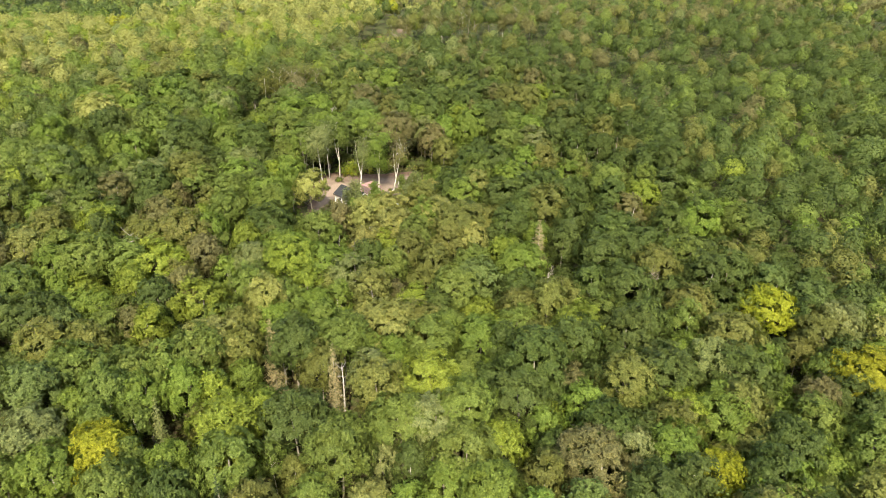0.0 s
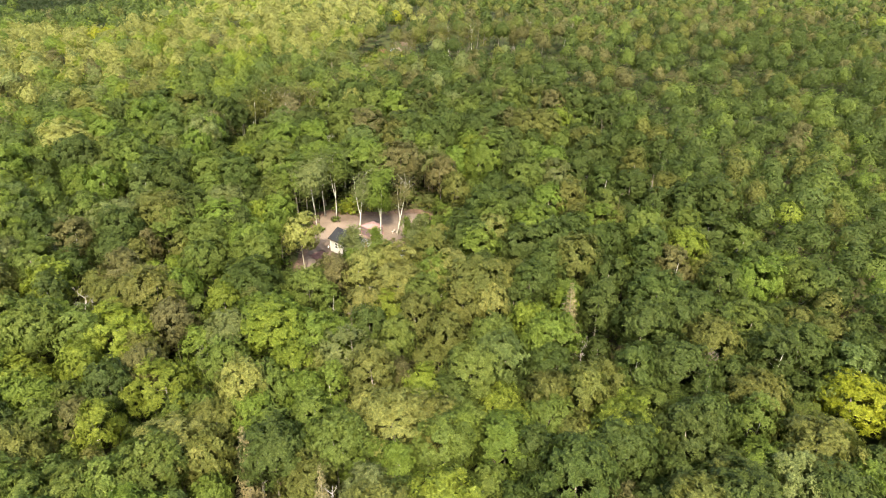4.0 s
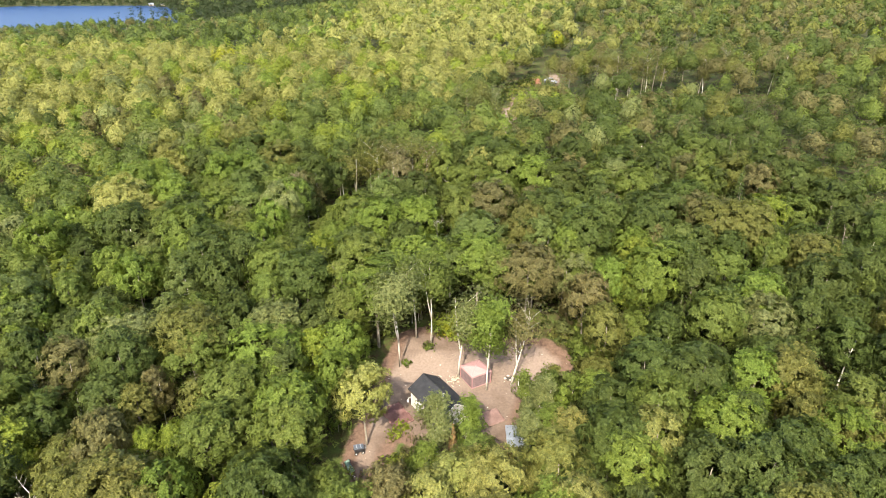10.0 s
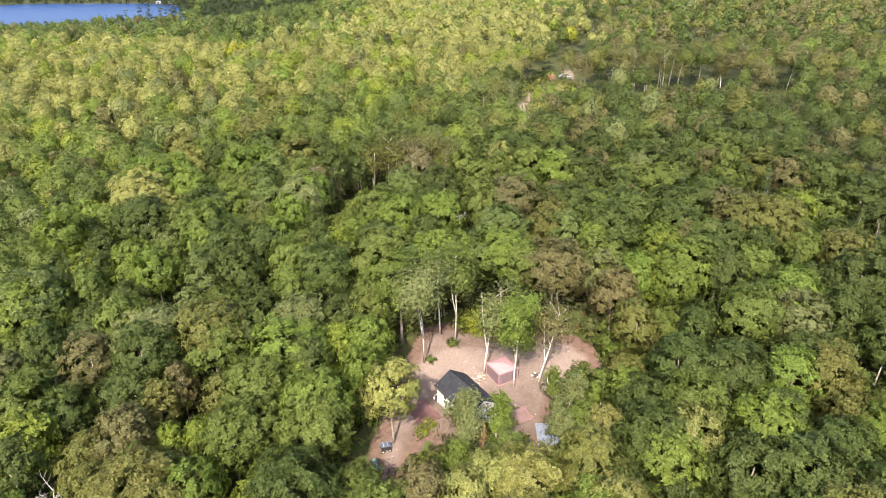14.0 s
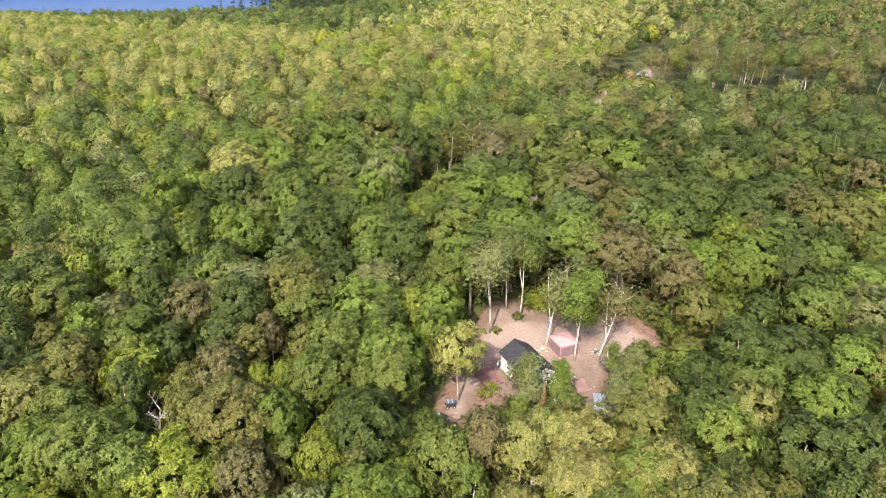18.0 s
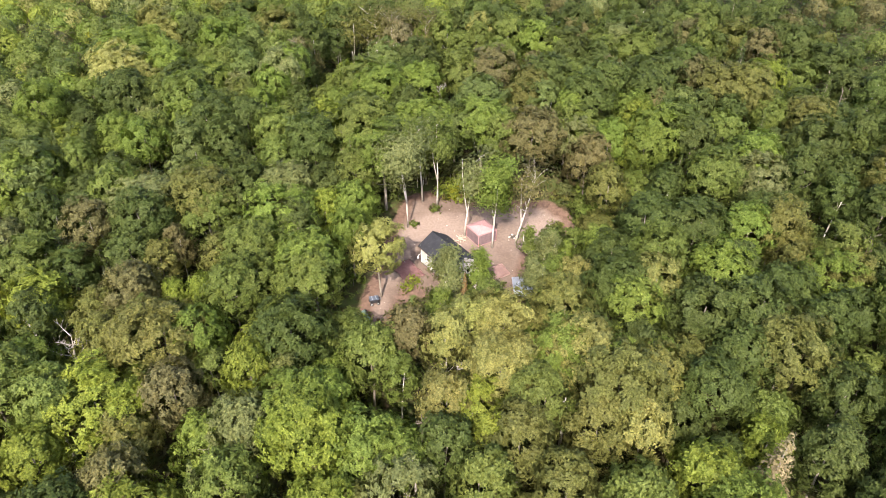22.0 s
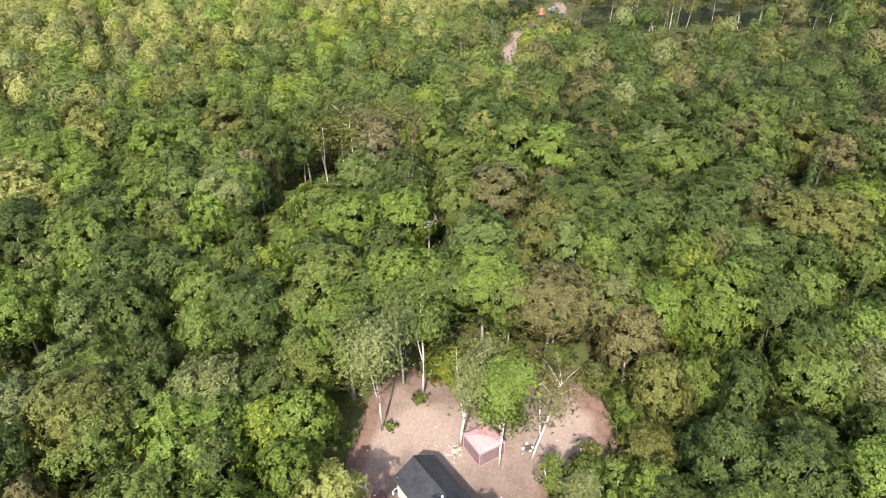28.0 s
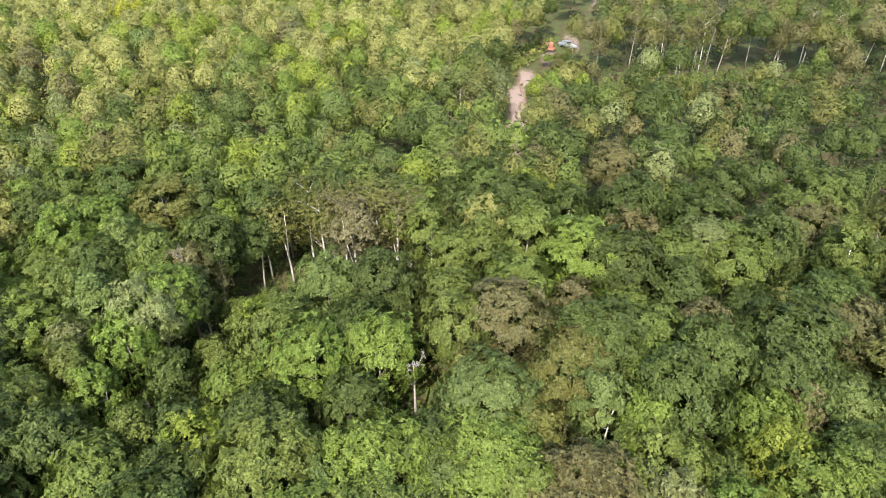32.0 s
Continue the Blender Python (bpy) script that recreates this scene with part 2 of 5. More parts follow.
def thing(name, m, label, category, group="", kind=""):
    ob = new(name)
    ob.empty_display_size = 0.3
    ob.matrix_world = m
    return tagged(ob, label, category, group, kind)


def box(sx, sy, sz, at=(0, 0, 0), turn=None, bevel=0.0, bm=None):
    bm = bm or bmesh.new()
    m = Matrix.Translation(at)
    if turn is not None:
        m = m @ Euler([radians(a) for a in turn]).to_matrix().to_4x4()
    made = bmesh.ops.create_cube(bm, size=1, matrix=m @ Matrix.Diagonal((sx, sy, sz, 1)))
    if bevel:
        edges = {e for v in made["verts"] for e in v.link_edges}
        bmesh.ops.bevel(bm, geom=list(edges), offset=bevel, segments=2, affect="EDGES")
    return bm


def tube(path, radii, sides=6, bm=None, cap=True):
    """A bent, tapering round bar along a path."""
    bm = bm or bmesh.new()
    rings = []
    for k, p in enumerate(path):
        a, b = Vector(path[max(k - 1, 0)]), Vector(path[min(k + 1, len(path) - 1)])
        q = (b - a).to_track_quat("Z", "Y")
        rings.append([bm.verts.new(Vector(p) + q @ Vector((radii[k] * math.cos(2 * math.pi * s / sides), radii[k] * math.sin(2 * math.pi * s / sides), 0))) for s in range(sides)])
    for r0, r1 in zip(rings, rings[1:]):
        for s in range(sides):
            f = bm.faces.new((r0[s], r0[(s + 1) % sides], r1[(s + 1) % sides], r1[s]))
            f.smooth = True
    if cap:
        bm.faces.new(rings[0][::-1])
        bm.faces.new(rings[-1])
    return bm


def slab(corners, thick, bm=None):
    """A flat panel with the given top corners, thick downwards along its own normal."""
    bm = bm or bmesh.new()
    c = [Vector(p) for p in corners]
    n = (c[1] - c[0]).cross(c[2] - c[0]).normalized() * -thick
    a = [bm.verts.new(p) for p in c]
    b = [bm.verts.new(p + n) for p in c]
    bm.faces.new(a)
    bm.faces.new(b[::-1])
    for k in range(len(c)):
        j = (k + 1) % len(c)
        bm.faces.new((a[k], b[k], b[j], a[j]))
    return bm


# ---------------------------------------------------------------- ground
PROFILE_Y = (-600, -100, -45, -18, -11, -5, 0, 40, 80, 115, 160, 220, 300, 450, 700, 1200, 4000)
PROFILE_Z = (-24, -11.5, -6.5, -2.1, -1.4, -0.8, -0.1, 4, 8, 10.5, 12, 13, 13, 10, 8, 30, 60)
LAKE = (-497.0, 446.0, 250.0, 172.0)
LAKE_LEVEL = -8.0


def smooth(a, b, v):
    k = np.clip((np.asarray(v, float) - a) / (b - a), 0, 1)
    return k * k * (3 - 2 * k)


def lake_reach(x, y):
    dx, dy = np.asarray(x) - LAKE[0], np.asarray(y) - LAKE[1]
    u, v = dx * 0.84 + dy * 0.545, dy * 0.84 - dx * 0.545
    return (np.abs(u / LAKE[2]) ** 3 + np.abs(v / LAKE[3]) ** 3) ** (1 / 3)


def height(x, y):
    x, y = np.asarray(x, float), np.asarray(y, float)
    z = np.interp(y, PROFILE_Y, PROFILE_Z)
    z = z + 0.02 * np.clip(x - 25, 0, 120) * smooth(-90, -20, y)
    z = z + 0.8 * np.sin(x * 0.043 + 1.3) * np.sin(y * 0.037) * smooth(25, 70, np.hypot(x - 5, y + 8))
    low = smooth(100, 380, y) * smooth(-30, -210, x) * (1 - smooth(690, 1000, y))
    z = z * (1 - low) + (LAKE_LEVEL + 1.0) * low
    return z - 4.0 * smooth(1.06, 0.9, lake_reach(x, y))


CLEARING = ((-5, 4), (-1, 6), (4, 4.5), (9, 3), (13, 3.5), (17.5, 3.5), (20.5, 0), (21, -6), (18, -9.5), (14, -10), (12.8, -14), (13.5, -20), (7, -20), (2, -19.5), (-2.5, -18),
            (-4, -22), (-5.5, -27), (-9.5, -28), (-9.6, -18), (-8, -12), (-7.2, -4))
TRACK = ((12.2, 70), (13.2, 80), (14.5, 90), (17.5, 101), (15.5, 110), (21, 122), (28, 136), (33, 146), (39, 163), (47, 185), (52, 210))


def clearing_depth(x, y):
    """Signed distance to the clearing's edge, positive inside."""
    x, y = np.asarray(x, float), np.asarray(y, float)
    inside, best = np.zeros(x.shape, bool), np.full(x.shape, 1e9)
    for (ax, ay), (bx, by) in zip(CLEARING, CLEARING[1:] + CLEARING[:1]):
        crosses = (ay > y) != (by > y)
        inside ^= crosses & (x < (bx - ax) * (y - ay) / ((by - ay) if by != ay else 1e-9) + ax)
        k = np.clip(((x - ax) * (bx - ax) + (y - ay) * (by - ay)) / ((bx - ax) ** 2 + (by - ay) ** 2), 0, 1)
        best = np.minimum(best, np.hypot(x - ax - k * (bx - ax), y - ay - k * (by - ay)))
    return np.where(inside, best, -best)


def track_distance(x, y):
    x, y = np.asarray(x, float), np.asarray(y, float)
    best = np.full(x.shape, 1e9)
    for (ax, ay), (bx, by) in zip(TRACK, TRACK[1:]):
        k = np.clip(((x - ax) * (bx - ax) + (y - ay) * (by - ay)) / ((bx - ax) ** 2 + (by - ay) ** 2), 0, 1)
        best = np.minimum(best, np.hypot(x - ax - k * (bx - ax), y - ay - k * (by - ay)))
    return best


def ground_sheet():
    def axis(lo, hi, step):
        inner = list(np.arange(lo, hi + step, step))
        outer_hi, outer_lo, s = [], [], step
        v = inner[-1]
        while v < 4200:
            s = min(s * 1.12, 160)
            v += s
            outer_hi.append(v)
        v, s = inner[0], step
        while v > -4200:
            s = min(s * 1.12, 160)
            v -= s
            outer_lo.append(v)
        return np.array(outer_lo[::-1] + inner + outer_hi)
    xs, ys = axis(-14, 26, 0.5), axis(-32, 12, 0.5)
    X, Y = np.meshgrid(xs, ys)
    Z = height(X, Y)
    near = np.hypot(X - 5, Y + 8) < 60
    for i, j in zip(*np.nonzero(near)):
        Z[i, j] += 0.05 * noise.noise(Vector((X[i, j] * 0.9, Y[i, j] * 0.9, 0)))
    nx, ny = len(xs), len(ys)
    idx = np.arange(nx * ny).reshape(ny, nx)
    quads = np.stack([idx[:-1, :-1], idx[:-1, 1:], idx[1:, 1:], idx[1:, :-1]], -1).reshape(-1, 4)
    me = bpy.data.meshes.new("ground")
    me.from_pydata(np.stack([X.ravel(), Y.ravel(), Z.ravel()], 1).tolist(), [], quads.tolist())
    bare = smooth(-0.8, 1.4, clearing_depth(X, Y))
    bare = np.maximum(bare, 0.9 * smooth(3.2, 0.8, track_distance(X, Y)))
    patch = smooth(4.4, 2.2, np.hypot((X - 16.8) * 1.1, (Y - 103.5) * 1.0))
    bare = np.maximum(bare, patch)
    a = me.attributes.new("bare", "FLOAT", "POINT")
    a.data.foreach_set("value", bare.ravel().astype(np.float32))
    a = me.attributes.new("trodden", "FLOAT", "POINT")
    trodden = np.maximum(smooth(0.6, 4.2, clearing_depth(X, Y)), np.maximum(patch, smooth(2.0, 0.5, track_distance(X, Y))))
    trodden = trodden * (1 - 0.35 * smooth(11.5, 15.5, X) * (Y < 12))
    a.data.foreach_set("value", trodden.ravel().astype(np.float32))
    me.polygons.foreach_set("use_smooth", np.ones(len(me.polygons), bool))
    me.materials.append(GROUND)
    return tagged(new("ground", me), "sloping forest ground with a bare sandy clearing and track", "ground", kind="structure")


ground_sheet()


def lake():
    bm = bmesh.new()
    ring = [bm.verts.new((LAKE[0] + 270 * math.cos(a), LAKE[1] + 270 * math.sin(a), LAKE_LEVEL)) for a in np.linspace(0, 2 * math.pi, 64, endpoint=False)]
    bm.faces.new(ring)
    tagged(part("water", bm, WATER), "blue rippled lake water below wooded shores", "lake", kind="structure")


lake()


# ---------------------------------------------------------------- trees
def unit(v):
    return v / (np.linalg.norm(v, axis=-1, keepdims=True) + 1e-9)


def spray_cards(pos, nor, size, rng, aspect=0.62, corners=4, droop=0.25):
    """Small leaf sprays: one kite-shaped blade each, facing roughly along nor. Gives points, normals and faces."""
    n = len(pos)
    face = unit(nor + 0.3 * rng.standard_normal((n, 3)))
    flip = (face * nor).sum(1) < 0.1
    face[flip] = nor[flip]
    t = unit(np.cross(face, rng.standard_normal((n, 3))))
    b = np.cross(face, t)
    s = (size * rng.uniform(0.65, 1.35, n))[:, None]
    w = s * aspect
    if corners == 4:
        pts = np.stack([pos - 0.5 * s * t, pos + 0.1 * s * t + 0.5 * w * b, pos + 0.55 * s * t - droop * s * face, pos + 0.05 * s * t - 0.5 * w * b], 1)
    else:
        pts = np.stack([pos - 0.5 * s * t - 0.4 * w * b, pos + 0.55 * s * t, pos - 0.3 * s * t + 0.55 * w * b], 1)
    # winding such that the blade's own side faces outwards
    a, c = pts[:, 1] - pts[:, 0], pts[:, -1] - pts[:, 0]
    back = (np.cross(a, c) * nor).sum(1) < 0
    pts[back] = pts[back][:, ::-1]
    normals = np.repeat(unit(nor + 0.4 * face), corners, 0)
    return pts.reshape(-1, 3), normals


def crown_shape(rng, R, low, top, n, size, lobes=34, style="round", corners=4, aspect=0.62, tuft=7, inner=3):
    """A domed crown: leaf sprays in tufts on the outer side of the many boughs that make up its egg-shaped skin."""
    tallness = top - low
    mid = low + (0.42 if style == "oval" else 0.52) * tallness
    k = np.arange(lobes) + 0.5
    dz = 1 - 1.68 * k / lobes
    turn = 2.39996 * k + rng.uniform(0, 6.28)
    flat = np.sqrt(1 - dz * dz)
    d = np.stack([flat * np.cos(turn), flat * np.sin(turn), dz], 1) + 0.1 * rng.standard_normal((lobes, 3))
    d = unit(d)
    full = np.where(d[:, 2] > 0, top - mid, mid - low)
    swell = 1 - (0.4 if style == "oval" else 0.15) * np.clip(d[:, 2], 0, 1)
    bent = unit(np.stack([0.12 * rng.standard_normal(), 0.12 * rng.standard_normal(), 1.0], 0)[None])[0]
    reach = rng.uniform(0.78, 0.96, lobes)
    centre = np.stack([d[:, 0] * R * swell, d[:, 1] * R * swell, d[:, 2] * full], 1) * reach[:, None]
    centre[:, :2] += bent[:2] * centre[:, 2:3]
    centre[:, 2] += mid
    rad = R * rng.uniform(0.18, 0.27, lobes) * math.sqrt(60 / lobes)
    out = unit(np.stack([d[:, 0] / R, d[:, 1] / R, d[:, 2] / (0.62 * full)], 1))
    tufts = max(n // tuft, 6)
    many = tufts * 4
    pick = rng.choice(lobes, many, p=rad ** 2 / (rad ** 2).sum())
    dirs = unit(0.8 * rng.standard_normal((many, 3)) + 1.1 * out[pick] + np.array([0, 0, 0.2]))
    tip = centre[pick] + dirs * (rad[pick] * rng.uniform(0.85, 1.12, many))[:, None] * np.array([1, 1, 0.85])
    gap = np.linalg.norm(tip[:, None] - centre[None], axis=2) / rad[None]
    gap[np.arange(many), pick] = 9
    shown = np.nonzero(gap.min(1) > 0.8)[0][:tufts]
    pick, dirs, tip = pick[shown], dirs[shown], tip[shown]
    who = np.arange(n) % len(shown)
    puff = rng.standard_normal((n, 3))
    along = puff - (puff * dirs[who]).sum(1, keepdims=True) * dirs[who]
    pos = tip[who] + along * min(0.27, 0.09 * R) + dirs[who] * (0.03 * R * rng.standard_normal(n))[:, None]
    nor = unit(0.75 * dirs[who] + 0.95 * out[pick[who]] + 0.1 * puff)
    pts, normals = spray_cards(pos, nor, size, rng, aspect, corners)
    # leaves further in, seen through the gaps
    m = n // inner
    far = rng.integers(lobes, size=m)
    hub = np.array([0, 0, mid])
    deep = hub + (centre[far] - hub) * rng.uniform(0.8, 0.96, m)[:, None] + 0.05 * R * rng.standard_normal((m, 3))
    more, more_normals = spray_cards(deep, out[far], size * 1.8, rng, 0.9, corners)
    return np.concatenate([pts, more]), np.concatenate([normals, more_normals])


def crown_core(rng, R, low, top, style, around=7, rows=3):
    """The closed inner mass of leaves of a far crown: a lumpy dome, as loose triangles that carry smooth normals."""
    mid = low + (0.42 if style == "oval" else 0.52) * (top - low)
    dz = np.cos(np.linspace(0, 2.15, rows + 1))[:, None]
    turn = 2 * math.pi * (np.arange(around)[None] + 0.5 * (np.arange(rows + 1) % 2)[:, None]) / around
    flat = np.sqrt(1 - dz * dz)
    d = np.stack([flat * np.cos(turn), flat * np.sin(turn), np.broadcast_to(dz, turn.shape)], 2)
    full = np.where(dz > 0, top - mid, mid - low)
    swell = 1 - (0.4 if style == "oval" else 0.15) * np.clip(dz, 0, 1)
    lump = 0.9 * rng.uniform(0.88, 1.08, turn.shape)
    p = np.stack([d[..., 0] * R * swell * lump, d[..., 1] * R * swell * lump, mid + d[..., 2] * full * lump], 2)
    n = unit(np.stack([d[..., 0] / R, d[..., 1] / R, d[..., 2] / (0.62 * full)], 2))
    a, b = np.arange(rows)[:, None], np.arange(around)[None]
    c = (b + 1) % around
    lean = (np.arange(rows) % 2)[:, None]
    i = np.stack([np.stack([a + 0 * b, a + 1 + 0 * b, a + 1 + 0 * b], 2), np.stack([a + 0 * b, a + 1 + 0 * b, a + 0 * b], 2)], 2).reshape(-1)
    j = np.stack([np.stack([b + 0 * a, np.where(lean, b, (b - 1) % around), np.where(lean, c, b + 0 * a)], 2), np.stack([b + 0 * a, np.where(lean, c, b + 0 * a), c + 0 * a], 2)], 2).reshape(-1)
    return p[i, j], n[i, j]


def cone_shape(rng, R, low, top, n, size, corners=4):
    """A spruce or fir: drooping boughs in whorls round a pointed top."""
    f = 1 - np.sqrt(rng.uniform(0.0, 1, n))
    f = np.clip(np.round(f * 19) / 19 + 0.02 * rng.standard_normal(n), 0, 1)
    a = rng.uniform(0, 2 * math.pi, n)
    bough = 0.8 + 0.25 * np.sin(a * 7 + f * 40)
    r = R * (1 - f) ** 0.85 * np.sqrt(rng.uniform(0.12, 1, n)) * bough + 0.05
    out = np.stack([np.cos(a), np.sin(a), np.zeros(n)], 1)
    pos = out * r[:, None]
    pos[:, 2] = low + (top - low) * f - 0.22 * r
    nor = unit(out + np.array([0, 0, 0.75]))
    return spray_cards(pos, nor, size, rng, 0.5, corners, 0.45)


def card_mesh(name, pts, normals, mat, corners=4, tint=None):
    n = len(pts) // corners
    me = bpy.data.meshes.new(name)
    me.vertices.add(len(pts))
    me.vertices.foreach_set("co", pts.astype(np.float32).ravel())
    me.loops.add(n * corners)
    me.loops.foreach_set("vertex_index", np.arange(n * corners, dtype=np.int32))
    me.polygons.add(n)
    me.polygons.foreach_set("loop_start", np.arange(0, n * corners, corners, dtype=np.int32))
    me.polygons.foreach_set("use_smooth", np.ones(n, bool))
    if tint is not None:
        a = me.attributes.new("tint", "FLOAT_COLOR", "POINT")
        a.data.foreach_set("color", tint.astype(np.float32).ravel())
    me.update(calc_edges=True)
    me.validate()
    me.normals_split_custom_set_from_vertices(normals.astype(np.float32))
    me.materials.append(mat)
    return me


def trunk_bm(rng, H, R, low, radius, bend=0.35, limbs=5):
    """A tapering, slightly bent trunk with limbs that reach into the crown."""
    ph, top = rng.uniform(0, 6.28), H * 0.76

    def at(z):
        k = z / H
        return Vector((bend * math.sin(2.2 * k + ph) * k * 2 - bend * math.sin(ph) * k, bend * math.cos(1.9 * k + ph) * k * 1.6, z))
    zs = np.linspace(-0.4, top, 7)
    bm = tube([at(max(z, 0)) + Vector((0, 0, min(z, 0))) for z in zs], [radius * (1.25 if z < 0 else 1.0) * (1 - 0.86 * max(z, 0) / H) for z in zs], 6)
    for k in range(limbs):
        z = rng.uniform(max(low * 0.8, 1.0), top * 0.92)
        a = rng.uniform(0, 6.28)
        r = R * rng.uniform(0.35, 0.68)
        rise = r * rng.uniform(0.5, 1.1)
        p = at(z)
        r0 = radius * (1 - 0.86 * z / H) * 0.38
        o = Vector((math.cos(a), math.sin(a), 0))
        tube([p, p + o * r * 0.45 + Vector((0, 0, rise * 0.35)), p + o * r * 0.85 + Vector((0, 0, min(rise, H - z - 0.5)))], [r0, r0 * 0.6, r0 * 0.18], 4, bm, False)
    return bm


KINDS = {
    # kind: height, crown radius, crown's lower end as a share of the height, sprays, spray size, style, bark
    "maple_tree": (12.7, 3.55, 0.36, 1850, 0.56, "round", BARK),
    "birch_tree": (13.0, 2.95, 0.38, 1500, 0.51, "oval", BIRCH),
    "oak_tree": (12.8, 3.95, 0.38, 2050, 0.58, "round", BARK),
    "ash_tree": (12.2, 3.1, 0.32, 1500, 0.62, "oval", BARK),
}
TEMPLATES = {}
for seed, (kind, (H, R, low, count, size, style, bark)) in enumerate(KINDS.items()):
    for v in range(3):
        rng = np.random.default_rng(100 + seed * 10 + v)
        pts, nor = crown_shape(rng, R, low * H, H, count, size, (64, 80, 52)[v] if style == "round" else (52, 64, 44)[v], style, 3, 0.6 if kind == "ash_tree" else 0.85, 11)
        crown = card_mesh("crown", pts, nor, LEAF, 3)
        TEMPLATES[kind, v] = (mesh_of("trunk", trunk_bm(rng, H, R, low * H, 0.17 if bark is BARK else 0.13), bark), crown)
for v in range(2):
    rng = np.random.default_rng(200 + v)
    pts, nor = cone_shape(rng, 2.15, 0.6, 13.5, 1900, 0.5, 3)
    TEMPLATES["spruce_tree", v] = (mesh_of("trunk", tube([(0, 0, -0.4), (0, 0, 6), (0, 0, 11.8)], [0.17, 0.1, 0.02]), BARK), card_mesh("crown", pts, nor, LEAF, 3))

LABELS = {
    "maple_tree": "leafy maple tree with a rounded crown",
    "birch_tree": "birch tree with white bark and airy crown",
    "oak_tree": "broad oak tree with a dense lumpy crown",
    "ash_tree": "upright ash tree with feathery leaf sprays",
    "spruce_tree": "narrow conical spruce tree among broadleaf trees",
}
HUES = {
    "deep": (0.068, 0.094, 0.028), "mid": (0.112, 0.146, 0.039), "olive": (0.125, 0.132, 0.042), "brown": (0.126, 0.119, 0.056), "bright": (0.124, 0.172, 0.038),
    # the next row's last hue has the hillside's sunlight mixed into it
    "lime": (0.158, 0.196, 0.036), "yellow": (0.215, 0.225, 0.026), "grey": (0.144, 0.166, 0.072), "blue": (0.106, 0.142, 0.048), "rust": (0.205, 0.135, 0.072), "tan": (0.205, 0.18, 0.115), "sunlit": (0.225, 0.23, 0.085),
    # conifer: spruce green, darkened further to hold the cloud shade
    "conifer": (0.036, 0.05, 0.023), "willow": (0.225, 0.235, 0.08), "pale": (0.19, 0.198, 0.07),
}
HUE_WORDS = {"deep": "dark green", "mid": "green", "olive": "olive green", "brown": "brownish", "bright": "bright green", "lime": "yellow-green", "yellow": "golden yellow",
             "grey": "grey-green", "blue": "bluish green", "rust": "rusty brown", "tan": "tan-brown", "sunlit": "sun-tinted pale green", "conifer": "dark green", "willow": "pale green", "pale": "pale yellow-green"}

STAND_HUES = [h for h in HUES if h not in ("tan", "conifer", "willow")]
STAND_HUES.sort(key=lambda h: h == "sunlit")


def plant(kind, x, y, tall, hue, rng, wide=None, bark=None):
    """One tree of a kind at a place on the ground, scaled to its height."""
    v = int(rng.integers(2 if kind == "spruce_tree" else 3))
    trunk_me, crown_me = TEMPLATES[kind, v]
    base = {"spruce_tree": 13.4}.get(kind) or KINDS[kind][0]
    s = tall / base
    w = s * (wide or rng.uniform(0.84, 1.22))
    m = Matrix.LocRotScale((x, y, float(height(x, y)) - 0.05), Euler((0, 0, rng.uniform(0, 6.28))), (w, w, s))
    tree = thing(kind, m, f"{HUE_WORDS[hue]} " + LABELS[kind], "tree", f"{kind.replace('_', ' ')}s of the forest")
    t, c = new("trunk", trunk_me), new("crown", crown_me)
    t.parent = c.parent = tree
    k = rng.uniform(0.88, 1.12)
    c.color = tuple(float(np.clip(q * k * rng.uniform(0.97, 1.03), 0, 1)) for q in HUES[hue]) + (1.0,)
    return tree


